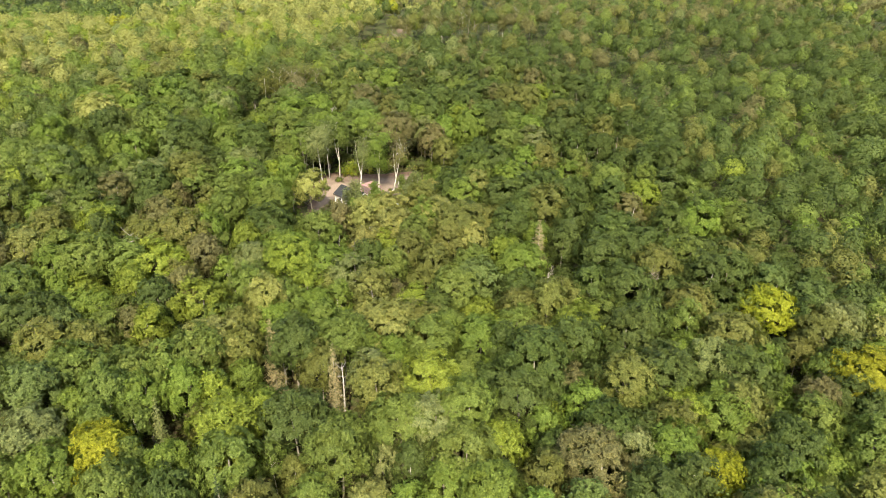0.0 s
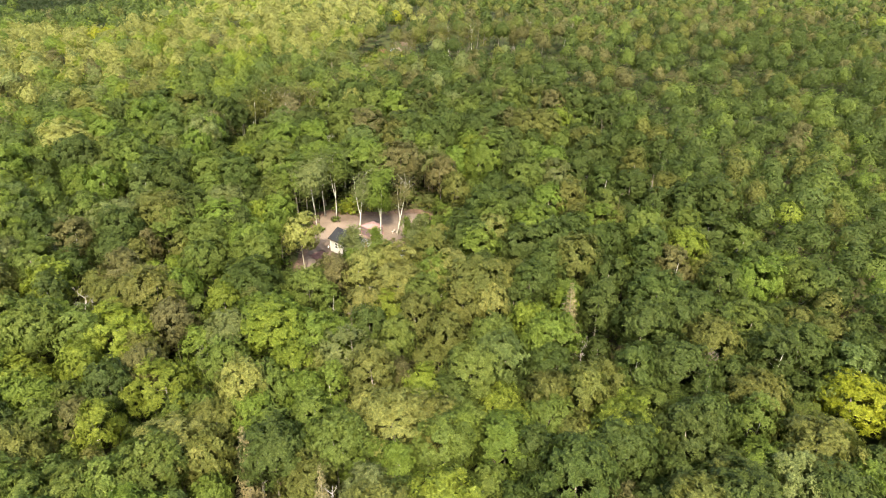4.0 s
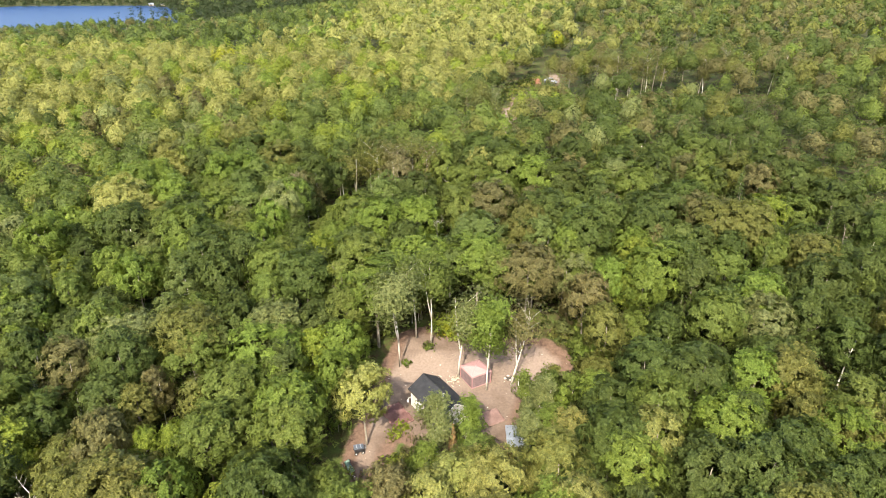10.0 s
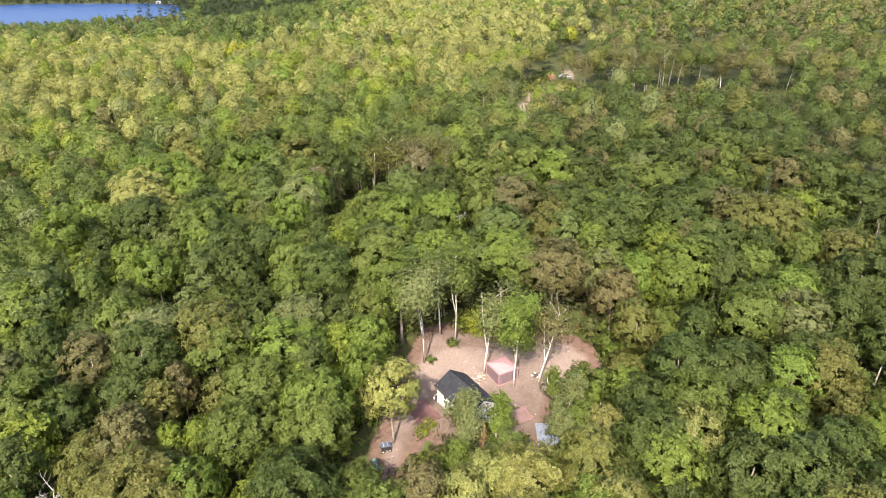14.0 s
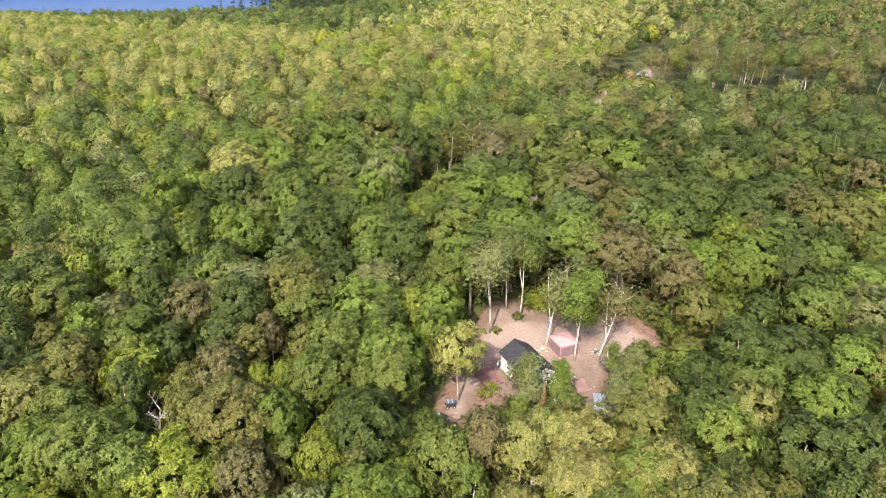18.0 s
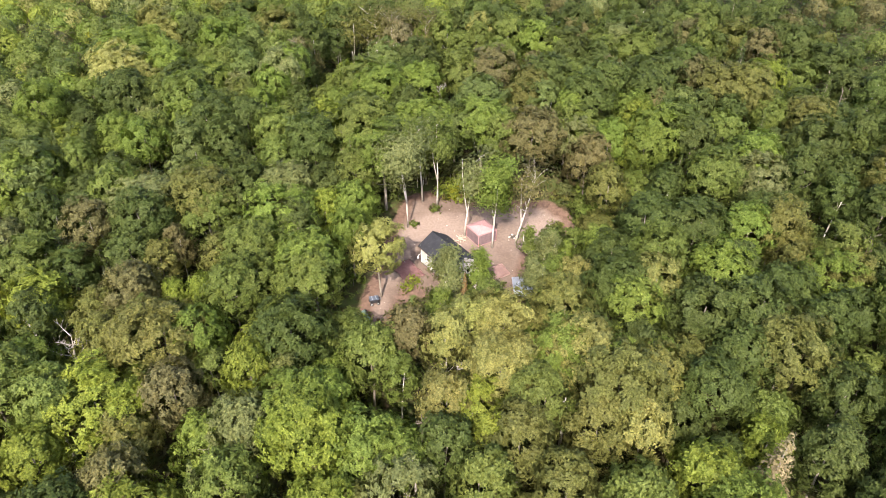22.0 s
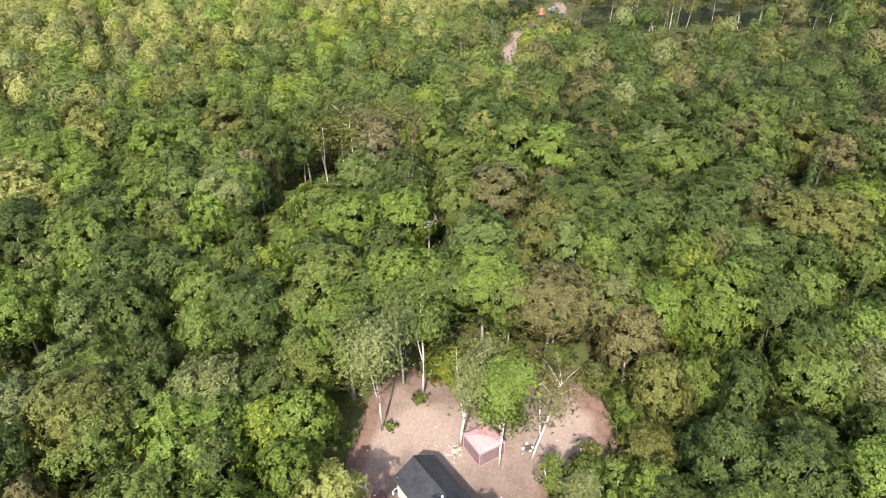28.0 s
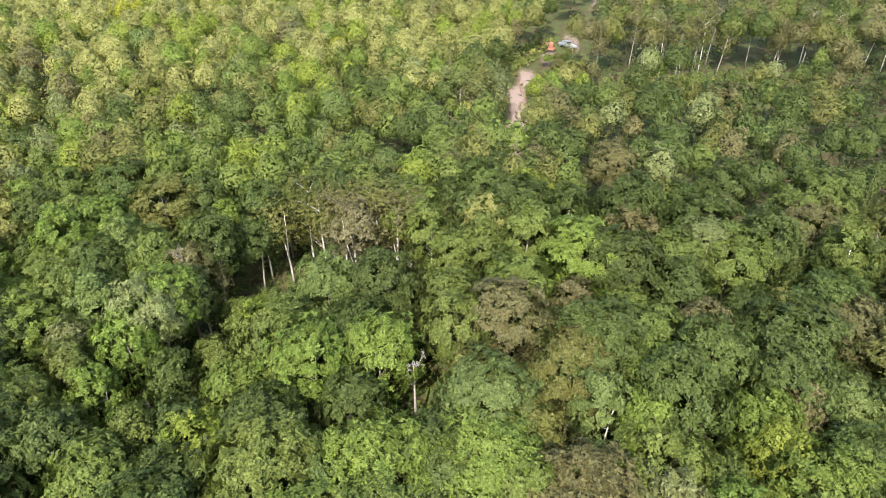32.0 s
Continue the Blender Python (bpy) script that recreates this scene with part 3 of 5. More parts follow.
# trees that stand out, with place, height, hue and breadth
MARKED = [
    ("maple_tree", -6.7, -18.0, 11.5, "willow", 1.0), 
    ("oak_tree", -1.8, 7.4, 14.0, "bright", 1.15), ("oak_tree", 6.9, 8.8, 14.0, "bright", 1.15), ("oak_tree", -10.2, 5.8, 14.5, "mid", 1.25),
    ("maple_tree", -7.6, 0.4, 14.0, "bright", 1.3), ("oak_tree", 14.0, 5.2, 14.0, "brown", 1.15), ("oak_tree", 15.0, 18.5, 13.5, "olive", 1.0), ("ash_tree", 30.5, 10.5, 13.0, "lime", 0.95),
    ("ash_tree", 28.5, 4.7, 12.5, "lime", 0.9), ("maple_tree", -15.3, 25.5, 12.0, "lime", 0.9), ("maple_tree", 13.2, 47.5, 13.5, "lime", 1.0), 
    ("birch_tree", -25.0, 33.0, 13.0, "brown", 1.1), ("ash_tree", -34.5, 29.0, 13.0, "blue", 1.2), ("maple_tree", -30.0, -25.5, 9.5, "lime", 0.6), ("maple_tree", -27.0, -24.5, 9.5, "lime", 0.8),
    ("maple_tree", -32.0, -41.0, 12.5, "lime", 1.4), ("maple_tree", -24.5, -52.5, 12.0, "lime", 1.25), ("maple_tree", -10.3, -39.5, 11.5, "bright", 1.0), ("oak_tree", -5.5, -45.0, 11.5, "bright", 1.1), ("ash_tree", 5.9, -43.5, 11.0, "lime", 0.8),
    ("oak_tree", 2.0, -40.0, 11.5, "pale", 0.8), ("oak_tree", -14.6, -32.6, 12.5, "deep", 1.15), ("oak_tree", 8.5, -30.5, 12.0, "pale", 1.1), ("ash_tree", 32.6, -43.7, 11.0, "lime", 1.0),
    ("maple_tree", 25.2, 126.5, 3.1, "bright", 8.0), ("maple_tree", 27.0, 127.5, 2.9, "olive", 8.0), ("ash_tree", 29.6, 128.5, 3.0, "mid", 8.0), ("birch_tree", 24.4, 104.0, 8.8, "olive", 1.5), ("oak_tree", 26.8, 103.0, 8.6, "pale", 1.4), ("birch_tree", 28.6, 105.2, 8.2, "olive", 1.5), ("maple_tree", 26.0, 107.4, 7.2, "bright", 1.4),
    ("maple_tree", -32.5, -82.0, 12.5, "yellow", 1.15), ("maple_tree", 61.0, -71.0, 12.0, "yellow", 1.25), ("maple_tree", 64.5, -86.5, 12.5, "yellow", 1.25), ("maple_tree", 36.1, -97.5, 11.5, "yellow", 1.0),
    ("ash_tree", 11.0, -66.8, 11.5, "bright", 1.1), ("ash_tree", -20.3, -73.6, 12.0, "lime", 0.8), ("maple_tree", -29.4, -72.7, 12.0, "bright", 1.0), ("maple_tree", 55.5, 24.8, 13.0, "lime", 1.1),
    ("spruce_tree", 31.5, -47.8, 15.0, "tan", 1.2), ("spruce_tree", -13.5, -67.4, 14.5, "tan", 1.0), ("spruce_tree", -5.5, -73.8, 14.0, "tan", 1.0), ("birch_tree", -1.0, -72.5, 12.0, "grey", 1.1),
    ("spruce_tree", -27.0, -77.0, 11.5, "grey", 1.0), ("ash_tree", 45.5, -3.6, 12.5, "grey", 1.3),
    ("spruce_tree", 4.1, -22.2, 8.0, "rust", 1.5), ("birch_tree", 2.6, -23.2, 4.6, "rust", 1.6), ("ash_tree", 1.0, -26.4, 9.6, "bright", 0.85), ("maple_tree", 7.9, -24.2, 7.4, "pale", 1.3),
    ("birch_tree", -2.4, -25.0, 4.5, "rust", 1.3), ("maple_tree", -10.4, -9.2, 11.5, "bright", 0.9), ("maple_tree", -10.6, -14.2, 11.0, "bright", 0.85), ("oak_tree", 22.0, 1.0, 12.0, "brown", 0.9), ("oak_tree", 24.0, -4.8, 11.0, "olive", 0.9), ("maple_tree", 20.4, 6.0, 12.5, "grey", 0.9), ("oak_tree", 22.6, -11.6, 6.6, "olive", 1.1), ("maple_tree", 9.6, 5.6, 13.5, "mid", 0.8), 
    ("ash_tree", 17.0, -15.6, 7.4, "bright", 1.0), ("oak_tree", 10.8, -25.6, 6.4, "pale", 1.1), ("oak_tree", 17.5, -21.5, 9.4, "pale", 0.85), ("maple_tree", 4.8, -29.6, 11.5, "pale", 1.05),
]
MARKED += [
    ("maple_tree", 30.4, 2.5, 13.2, "bright", 0.82), ("maple_tree", 25.5, 4.2, 13.2, "bright", 0.77), ("oak_tree", 29.1, 23.8, 13.2, "brown", 0.75), ("oak_tree", 43.4, 24.9, 13.2, "brown", 1.04), ("oak_tree", 25.8, 57.3, 13.2, "brown", 0.92), ("oak_tree", 48.1, 77.3, 13.2, "brown", 1.12),
    ("birch_tree", -8.6, 41.8, 13.2, "tan", 1.2), ("maple_tree", -23.8, 52.3, 13.2, "lime", 0.82), ("oak_tree", -3.5, 31.2, 13.2, "deep", 1.04), ("oak_tree", -9.7, 30.5, 13.2, "blue", 0.86), ("oak_tree", -58.3, 49.0, 13.2, "olive", 0.93), ("maple_tree", -38.3, 9.7, 13.2, "bright", 0.93),
    ("maple_tree", -28.1, 21.7, 13.2, "bright", 0.8), ("oak_tree", -29.4, 9.8, 13.2, "deep", 0.82), ("maple_tree", -17.2, 10.1, 13.2, "lime", 0.75), ("oak_tree", 38.0, 4.3, 13.2, "deep", 0.81), ("oak_tree", 7.9, 42.1, 13.2, "pale", 0.76), ("oak_tree", 28.7, 36.0, 13.2, "mid", 0.9),
    ("maple_tree", 20.7, 13.2, 13.2, "bright", 0.75), ("maple_tree", -38.7, 23.7, 13.2, "bright", 1.0), ("oak_tree", -24.7, 6.4, 13.2, "mid", 0.85), ("oak_tree", -31.1, 3.0, 13.2, "deep", 0.82), ("oak_tree", -38.3, -10.1, 12.3, "grey", 1.26), ("maple_tree", -19.7, -11.5, 12.3, "bright", 1.4)]
MARKED += [
    ("maple_tree", 45.5, 0.4, 13.2, "bright", 1.04)]
MARKED += [
    ("maple_tree", -44.2, -28.3, 12.3, "lime", 1.02), ("oak_tree", -24.9, -39.9, 12.3, "brown", 0.85), ("birch_tree", -44.1, -15.4, 12.3, "brown", 1.23), ("maple_tree", 7.9, -35.7, 12.3, "pale", 1.28), ("oak_tree", 16.9, -34.5, 12.3, "pale", 1.16), ("oak_tree", 15.0, -28.3, 12.3, "olive", 0.98),
    ("oak_tree", 25.8, -24.5, 12.3, "pale", 0.8), ("oak_tree", 23.6, -37.1, 12.3, "olive", 0.9), ("oak_tree", 28.6, -38.3, 12.3, "deep", 1.04), ("oak_tree", 30.2, -28.5, 12.3, "deep", 1.06), ("maple_tree", 25.7, -47.7, 12.3, "lime", 0.98), ("oak_tree", 9.1, -44.6, 12.3, "olive", 0.91),
    ("oak_tree", 2.1, -45.3, 12.3, "deep", 0.75), ("oak_tree", -17.1, -43.3, 12.3, "grey", 0.85), ("maple_tree", -35.5, -47.1, 12.3, "lime", 0.84), ("maple_tree", -18.2, -37.1, 12.3, "lime", 0.75), ("maple_tree", -24.7, -32.3, 12.3, "bright", 0.89), ("oak_tree", -34.3, -27.1, 12.3, "brown", 0.84),
    ("maple_tree", 39.5, -15.3, 12.3, "bright", 1.02), ("maple_tree", 45.7, -23.8, 12.3, "bright", 1.04), ("oak_tree", 33.3, -34.4, 12.3, "deep", 0.92), ("oak_tree", 40.8, -32.3, 12.3, "deep", 0.94), ("oak_tree", 40.9, -39.6, 12.3, "deep", 0.87), ("maple_tree", -5.9, -34.9, 12.3, "mid", 0.95)]
MARKED += [
    ("oak_tree", -2.0, -32.0, 12.3, "brown", 0.75), ("oak_tree", 16.7, -42.8, 12.3, "olive", 0.92), ("oak_tree", 20.8, -43.3, 12.3, "pale", 0.75), ("oak_tree", 11.6, -39.9, 12.3, "mid", 0.88), ("maple_tree", -22.6, -26.1, 12.3, "mid", 1.04), ("maple_tree", -14.6, -20.7, 12.3, "bright", 1.19),
    ("maple_tree", -22.3, -19.0, 12.3, "mid", 1.11), ("oak_tree", -14.2, -24.4, 12.3, "mid", 1.0), ("birch_tree", -31.6, -17.7, 11.0, "brown", 0.75)]
MARKED += [
    ("maple_tree", -2.0, -49.5, 12.3, "grey", 0.96), ("ash_tree", -8.7, -51.2, 12.3, "lime", 1.12), ("maple_tree", -17.2, -49.5, 12.3, "mid", 0.89), ("oak_tree", -27.0, -49.3, 12.3, "brown", 0.75), ("oak_tree", 5.4, -49.1, 12.3, "mid", 0.79), ("oak_tree", 12.8, -49.5, 12.3, "olive", 0.85),
    ("oak_tree", 19.0, -49.9, 12.3, "mid", 0.85), ("maple_tree", -21.5, -63.4, 12.3, "pale", 1.3), ("maple_tree", -18.8, -79.3, 12.3, "lime", 1.17), ("oak_tree", -10.8, -80.8, 12.3, "deep", 1.18), ("maple_tree", 3.2, -63.5, 12.3, "pale", 1.4), ("oak_tree", 1.9, -83.2, 12.3, "mid", 1.1),
    ("oak_tree", 22.8, -94.3, 12.3, "brown", 1.27), ("maple_tree", 29.8, -69.9, 12.3, "lime", 1.18), ("ash_tree", 15.7, -68.4, 12.3, "bright", 1.35), ("maple_tree", 32.3, -93.5, 12.3, "bright", 1.08), ("oak_tree", 45.3, -80.6, 12.3, "grey", 1.08), ("oak_tree", 42.3, -60.5, 12.3, "deep", 1.28),
    ("oak_tree", -40.2, -78.2, 12.3, "grey", 1.05), ("oak_tree", 56.2, -88.1, 11.0, "brown", 0.8), ("oak_tree", 46.2, -95.9, 12.3, "deep", 1.06), ("oak_tree", -5.8, -87.2, 12.3, "mid", 1.03), ("oak_tree", 8.1, -89.9, 12.3, "mid", 1.03), ("oak_tree", 17.3, -82.0, 12.3, "deep", 1.05)]
MARKED += [
    ("maple_tree", -38.8, -66.7, 12.3, "mid", 1.22), ("oak_tree", -47.1, -54.5, 12.3, "deep", 1.19)]
rng = np.random.default_rng(7)
taken = []
for kind, x, y, tall, hue, wide in MARKED:
    plant(kind, x, y, tall, hue, rng, wide * tall / 12.5 if tall < 9 else wide)
    taken.append((x, y, 3.0 * min(1.0, tall / 11)))
taken = np.array(taken)

def lone_birch(x, y, tall, lean, toward, fork, hue, sprays, spread, seed, label, low=0.42, bark=BIRCH):
    """A thin birch in the open: bent white stem, one fork, fine limbs and a sparse crown."""
    rr = np.random.default_rng(seed)
    tree = thing("birch_tree", pose(x, y, float(height(x, y)) - 0.05), label, "tree", "birch trees of the forest")
    a = radians(toward)
    o = Vector((math.cos(a), math.sin(a), 0))

    def at(k):
        return o * (lean * k ** 1.3) + Vector((0.12 * math.sin(5 * k + seed), 0.12 * math.cos(4 * k), tall * k))
    ks = (0, 0.18, 0.36, 0.54, 0.72, 0.9)
    bm = tube([at(k) for k in ks], [0.15, 0.125, 0.105, 0.08, 0.05, 0.02], 7)
    tips = [at(0.95), at(0.8)]
    stems = [(at, 1.0)]
    if fork:
        p = at(0.3)
        side = Vector((-o.y, o.x, 0)) * fork
        q = [p, p + side * 0.5 + Vector((0, 0, tall * 0.16)), p + side * 0.95 + Vector((0, 0, tall * 0.38)), p + side * 1.1 + Vector((0, 0, tall * 0.58))]
        tube(q, [0.1, 0.08, 0.055, 0.02], 6, bm)
        tips += q[2:]
    for k in range(13 if low > 0.3 else 22):
        f = rr.uniform(low, 0.95)
        p, b, l = at(f), rr.uniform(0, 6.28), spread * rr.uniform(0.5, 1.0) * (1.0 if low > 0.3 else 1.5 - 1.35 * f)
        e = p + Vector((math.cos(b) * l, math.sin(b) * l, l * rr.uniform(0.5, 1.1)))
        tube([p, p.lerp(e, 0.5) + Vector((0, 0, 0.15)), e], [0.035, 0.022, 0.006], 4, bm, False)
        tips.append(e)
        tips.append(p.lerp(e, 0.6))
    t = part("trunk", bm, bark, tree)
    tips = np.array([tuple(v) for v in tips])
    who = rr.integers(len(tips), size=sprays)
    pos = tips[who] + rr.standard_normal((sprays, 3)) * spread * (0.3 if low > 0.3 else 0.17)
    mid = tips.mean(0) - np.array([0, 0, 1.0])
    pts, nor = spray_cards(pos, unit(pos - mid + np.array([0, 0, 0.6])), 0.45, rr, 0.85, 3)
    c = new("crown", card_mesh("crown", pts, nor, LEAF, 3))
    c.parent = tree
    c.color = (*HUES[hue], 1.0)


lone_birch(4.4, -5.5, 13.0, 1.2, 20, 2.2, "grey", 1900, 2.2, 61, "forked white birch with a thin olive crown")
lone_birch(8.3, -8.0, 14.0, 0.6, 60, 0.8, "bright", 4600, 2.3, 67, "white birch with a grey-green crown beside the tent")
lone_birch(-4.0, -3.7, 13.5, 0.9, 165, 1.6, "grey", 6500, 3.2, 56, "tall pale-stemmed tree with a broad grey-green crown")
lone_birch(13.0, -11.6, 6.0, 0.5, 100, 1.0, "mid", 1300, 1.6, 57, "young airy tree at the clearing's edge", 0.15)
lone_birch(16.4, -9.8, 5.6, 0.6, 40, 1.0, "olive", 1000, 1.5, 58, "spreading olive-leaved young tree on bare soil", 0.15)
lone_birch(14.8, -14.2, 7.6, 0.4, 250, 1.2, "grey", 3200, 2.0, 59, "airy grey-green tree at the clearing's edge", 0.15)
lone_birch(11.6, -7.2, 11.5, 2.4, 10, 1.2, "brown", 1100, 2.6, 62, "leaning white birch with sparse brownish leaves")
lone_birch(0.1, 1.2, 14.5, 0.5, 80, 0.9, "mid", 2600, 2.2, 63, "tall thin birch with sparse green leaves")
lone_birch(2.0, -19.9, 9.2, 0.4, 60, 0.6, "grey", 3800, 2.9, 65, "airy grey-green tree in front of the cabin", 0.12)
lone_birch(5.6, -19.2, 8.6, 0.4, 20, 0.8, "bright", 2600, 1.9, 66, "young airy tree beside the cabin door", 0.12)
lone_birch(13.1, -19.9, 7.6, 0.4, 200, 1.2, "grey", 3000, 2.0, 68, "airy grey-green birch beside the lean-to shed", 0.2)
lone_birch(13.2, -16.6, 6.0, 0.4, 100, 0.8, "grey", 1200, 1.5, 69, "slender grey-green birch beside the lean-to shed", 0.2)
lone_birch(-2.3, 2.6, 13.5, 0.3, 150, 0.0, "mid", 2400, 2.0, 64, "tall thin birch with sparse green leaves")
for n, (x, y, lean, toward) in enumerate(((-17.2, 42.6, 1.0, 200), (-14.6, 44.0, 0.4, 20), (-12.2, 42.0, 0.8, 160), (-10.0, 43.4, 0.5, 90), (-8.0, 40.2, 1.8, 150), (-6.2, 43.0, 0.6, 40), (-3.6, 41.6, 1.0, 30), (-2.0, 43.2, 1.6, 10))):
    lone_birch(x, y, 13.5, lean, toward, 1.8 if n in (0, 4, 6) else 0.0, "brown" if n in (4, 6) else "olive", 1500, 2.8, 70 + n, "white-stemmed birch beside a hollow in the woods")

for n in range(26):
    lone_birch(float(rng.uniform(29, 98)), float(rng.uniform(114, 123)), float(rng.uniform(11, 13.5)), float(rng.uniform(0, 1.5)), float(rng.uniform(0, 360)), 0.0, "olive" if n % 2 else "brown", 650, 2.2, 90 + n, "grey-stemmed birch at the far glade", bark=BARK if n % 3 else BIRCH)
for n in range(9):
    lone_birch(float(rng.uniform(2, 12)), float(rng.uniform(86, 93)), float(rng.uniform(11, 13)), float(rng.uniform(0, 1.0)), float(rng.uniform(0, 360)), 0.0, "grey", 650, 2.0, 130 + n, "grey-stemmed birch beside the dirt track", bark=BARK)

# hollows where the canopy opens
HOLLOWS = ((-1.8, -23.0, 3.2), (2.5, -20.5, 3.0), (6.0, -20.0, 2.5), (0.8, 19.4, 3.6), (1.0, 15.8, 2.8), (-12.5, 38.6, 2.6), (-7.0, 37.4, 2.6), (22.5, 39.0, 2.4), (-14.5, 39.4, 3.4), (-9.0, 37.8, 3.2), (-4.0, 38.6, 2.8), (-13.0, 43.0, 3.0), (-6.0, 42.4, 3.0), (-17.0, 43.0, 2.0), (-2.5, 43.0, 2.0), (-17.8, 38.5, 2.2), (22.0, 42.0, 2.2), (-37.5, -34.0, 2.6), (3.0, -35.0, 1.8), (-0.5, 12.5, 0.1), (15.5, 99.0, 4.2), (17.0, 106.0, 5.0), (24.0, 120.0, 4.5), (26.5, 128.0, 5.0), (30.0, 136.0, 5.5), (33.0, 143.0, 5.5), (36.5, 152.0, 5.0), (40.0, 161.0, 4.5), (25.0, 113.0, 4.0), (30.5, 130.0, 4.5), (33.5, 136.5, 4.5), (16.8, 103.0, 7.0), (11.6, -21.6, 2.6),
           (31.5, -52.5, 3.2), (33.0, -50.0, 2.4), (-13.0, -70.6, 2.6), (-5.5, -77.0, 2.6), (0.6, 16.5, 3.2), (1.0, 13.4, 2.0), (-16.0, 42.5, 2.5), (0.0, 42.5, 2.5), (-36.5, -36.5, 2.5))
# strips where only young, low trees stand: bounds and the most that they reach
LOW = ((-23, 3, 24, 38, 8.2), (-5, 6, 9, 17, 8.0), (26, 76, 82, 97, 10.0), (-2, 14, 76, 86, 8.0), (20, 33, 93, 108, 8.8), (20, 33, 108, 118, 6.0), (8, 24, 78, 93, 10.5), (28, 35, -58, -51, 8.5), (-16, -10, -76, -69, 8.5), (-9, -2, -82, -75, 8.5))


def open_ground(x, y):
    ok = clearing_depth(x, y) < -1.6
    ok &= track_distance(x, y) > 2.4
    for hx, hy, hr in HOLLOWS:
        ok &= np.hypot(x - hx, y - hy) > hr
    ok &= ((x - 56) / 30) ** 2 + ((y - 107) / 6.5) ** 2 > 1
    return ok & (lake_reach(x, y) > 1.01)


def low_limit(x, y):
    return min([99.0] + [c for x0, x1, y0, y1, c in LOW if x0 < x < x1 and y0 < y < y1])


def scatter(x0, x1, y0, y1, step, rng, jitter=0.36):
    gx, gy = np.meshgrid(np.arange(x0, x1, step), np.arange(y0, y1, step * 0.87))
    gx = gx + (np.arange(gx.shape[0]) % 2)[:, None] * step / 2
    return gx.ravel() + rng.uniform(-jitter, jitter, gx.size) * step, gy.ravel() + rng.uniform(-jitter, jitter, gy.size) * step


def in_view(x, y):
    """The stretch of land that the flight looks over."""
    return (x < 72 + 1.02 * (y + 118)) & (x > -56 - 1.08 * (y + 118))


def stand(x, y, rng):
    """Kind and hue of a tree by the stand that it grows in: sunlight tinted pale into the western slope, spruce and
    tinted-in cloud shade on the eastern one.
    """
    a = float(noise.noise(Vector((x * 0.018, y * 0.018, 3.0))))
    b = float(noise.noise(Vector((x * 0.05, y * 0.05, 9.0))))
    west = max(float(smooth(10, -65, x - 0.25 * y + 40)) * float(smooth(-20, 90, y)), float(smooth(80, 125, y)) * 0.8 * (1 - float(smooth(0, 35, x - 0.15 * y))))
    ridge = y - 132 - 0.5 * max(-80 - x, 0) + 25 * b
    beyond = max(float(smooth(330, 420, y + 40 * b)), float(smooth(0, 25, ridge)) * float(smooth(-45, -75, x + 25 * b)))
    west *= 1 - beyond
    u = rng.uniform()
    if u < 0.6 * beyond:
        return "spruce_tree", "conifer"
    if u < 0.30 * max(0.0, a + 0.15) * float(smooth(15, 60, x)) * float(smooth(-10, 40, y)) * 3 + 0.02:
        return "spruce_tree", "conifer" if rng.uniform() < 0.4 else ("deep" if rng.uniform() < 0.7 else "grey")
    kind = rng.choice(["maple_tree", "birch_tree", "oak_tree", "ash_tree"], p=[0.32, 0.24, 0.28, 0.16])
    w = np.array([0.15, 0.32, 0.2 + 0.15 * max(b, 0), 0.03 + 0.06 * max(-b, 0), 0.15, 0.04, 0.0, 0.05, 0.05, 0.0, 0.01, 0.0])
    # sunlight on the western slope, put in by swapping to pale and lime hues
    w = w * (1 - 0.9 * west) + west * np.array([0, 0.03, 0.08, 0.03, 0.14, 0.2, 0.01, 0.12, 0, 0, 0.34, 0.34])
    # cloud shade over the eastern trees, put in as deeper greens
    east = float(smooth(15, 50, x - 0.1 * y)) * float(smooth(-120, -45, y)) * (1 - float(smooth(80, 120, y)))
    w = w + east * np.array([1.7, 0.1, 0.15, 0.0, -0.12, -0.04, 0, -0.04, 0.0, 0, 0, 0])
    far = float(smooth(65, 120, y)) * (1 - float(smooth(0, 35, x - 0.15 * y))) * (1 - beyond)
    rise = float(smooth(12, 55, y)) * float(smooth(-10, 25, x - 0.15 * y)) * (1 - beyond)
    # olive-brown stand on the rise; the deep green added to it is cloud shade
    w = w + rise * np.array([0.8, 0.0, 0.35, 0.7, -0.1, -0.02, 0, 0.06, 0, 0, 0, 0])
    if rng.uniform() < 0.24 * rise:
        return "spruce_tree", "conifer"
    # conifer woods past the ridge, with cloud shade put into their dark hues
    w = w * (1 - 0.9 * beyond) + beyond * np.array([0.7, 0.35, 0.1, 0.1, 0, 0, 0, 0, 0.2, 0, 0, 0])
    # the far slope's sunlight, put into the leaves as more of the palest hues
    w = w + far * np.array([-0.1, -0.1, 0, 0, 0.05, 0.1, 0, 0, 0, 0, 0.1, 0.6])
    north = float(smooth(-12, 4, y)) * (1 - float(smooth(45, 80, y)))
    w = w + north * np.array([0.05, 0.14, -0.1, -0.01, 0.06, 0, 0, 0, 0.02, 0, 0, 0])
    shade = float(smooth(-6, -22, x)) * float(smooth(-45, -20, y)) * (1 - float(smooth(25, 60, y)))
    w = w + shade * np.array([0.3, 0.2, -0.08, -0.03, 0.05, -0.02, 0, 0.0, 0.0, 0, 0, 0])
    if rng.uniform() < 0.22 * east * float(smooth(-30, 25, y)) + 0.06 * east:
        return "spruce_tree", "deep"
    # a sun patch on the canopy south of the clearing, tinted in with brighter hues
    glade = math.exp(-(((x - 1) / 20) ** 2) - ((y + 43) / 17) ** 2)
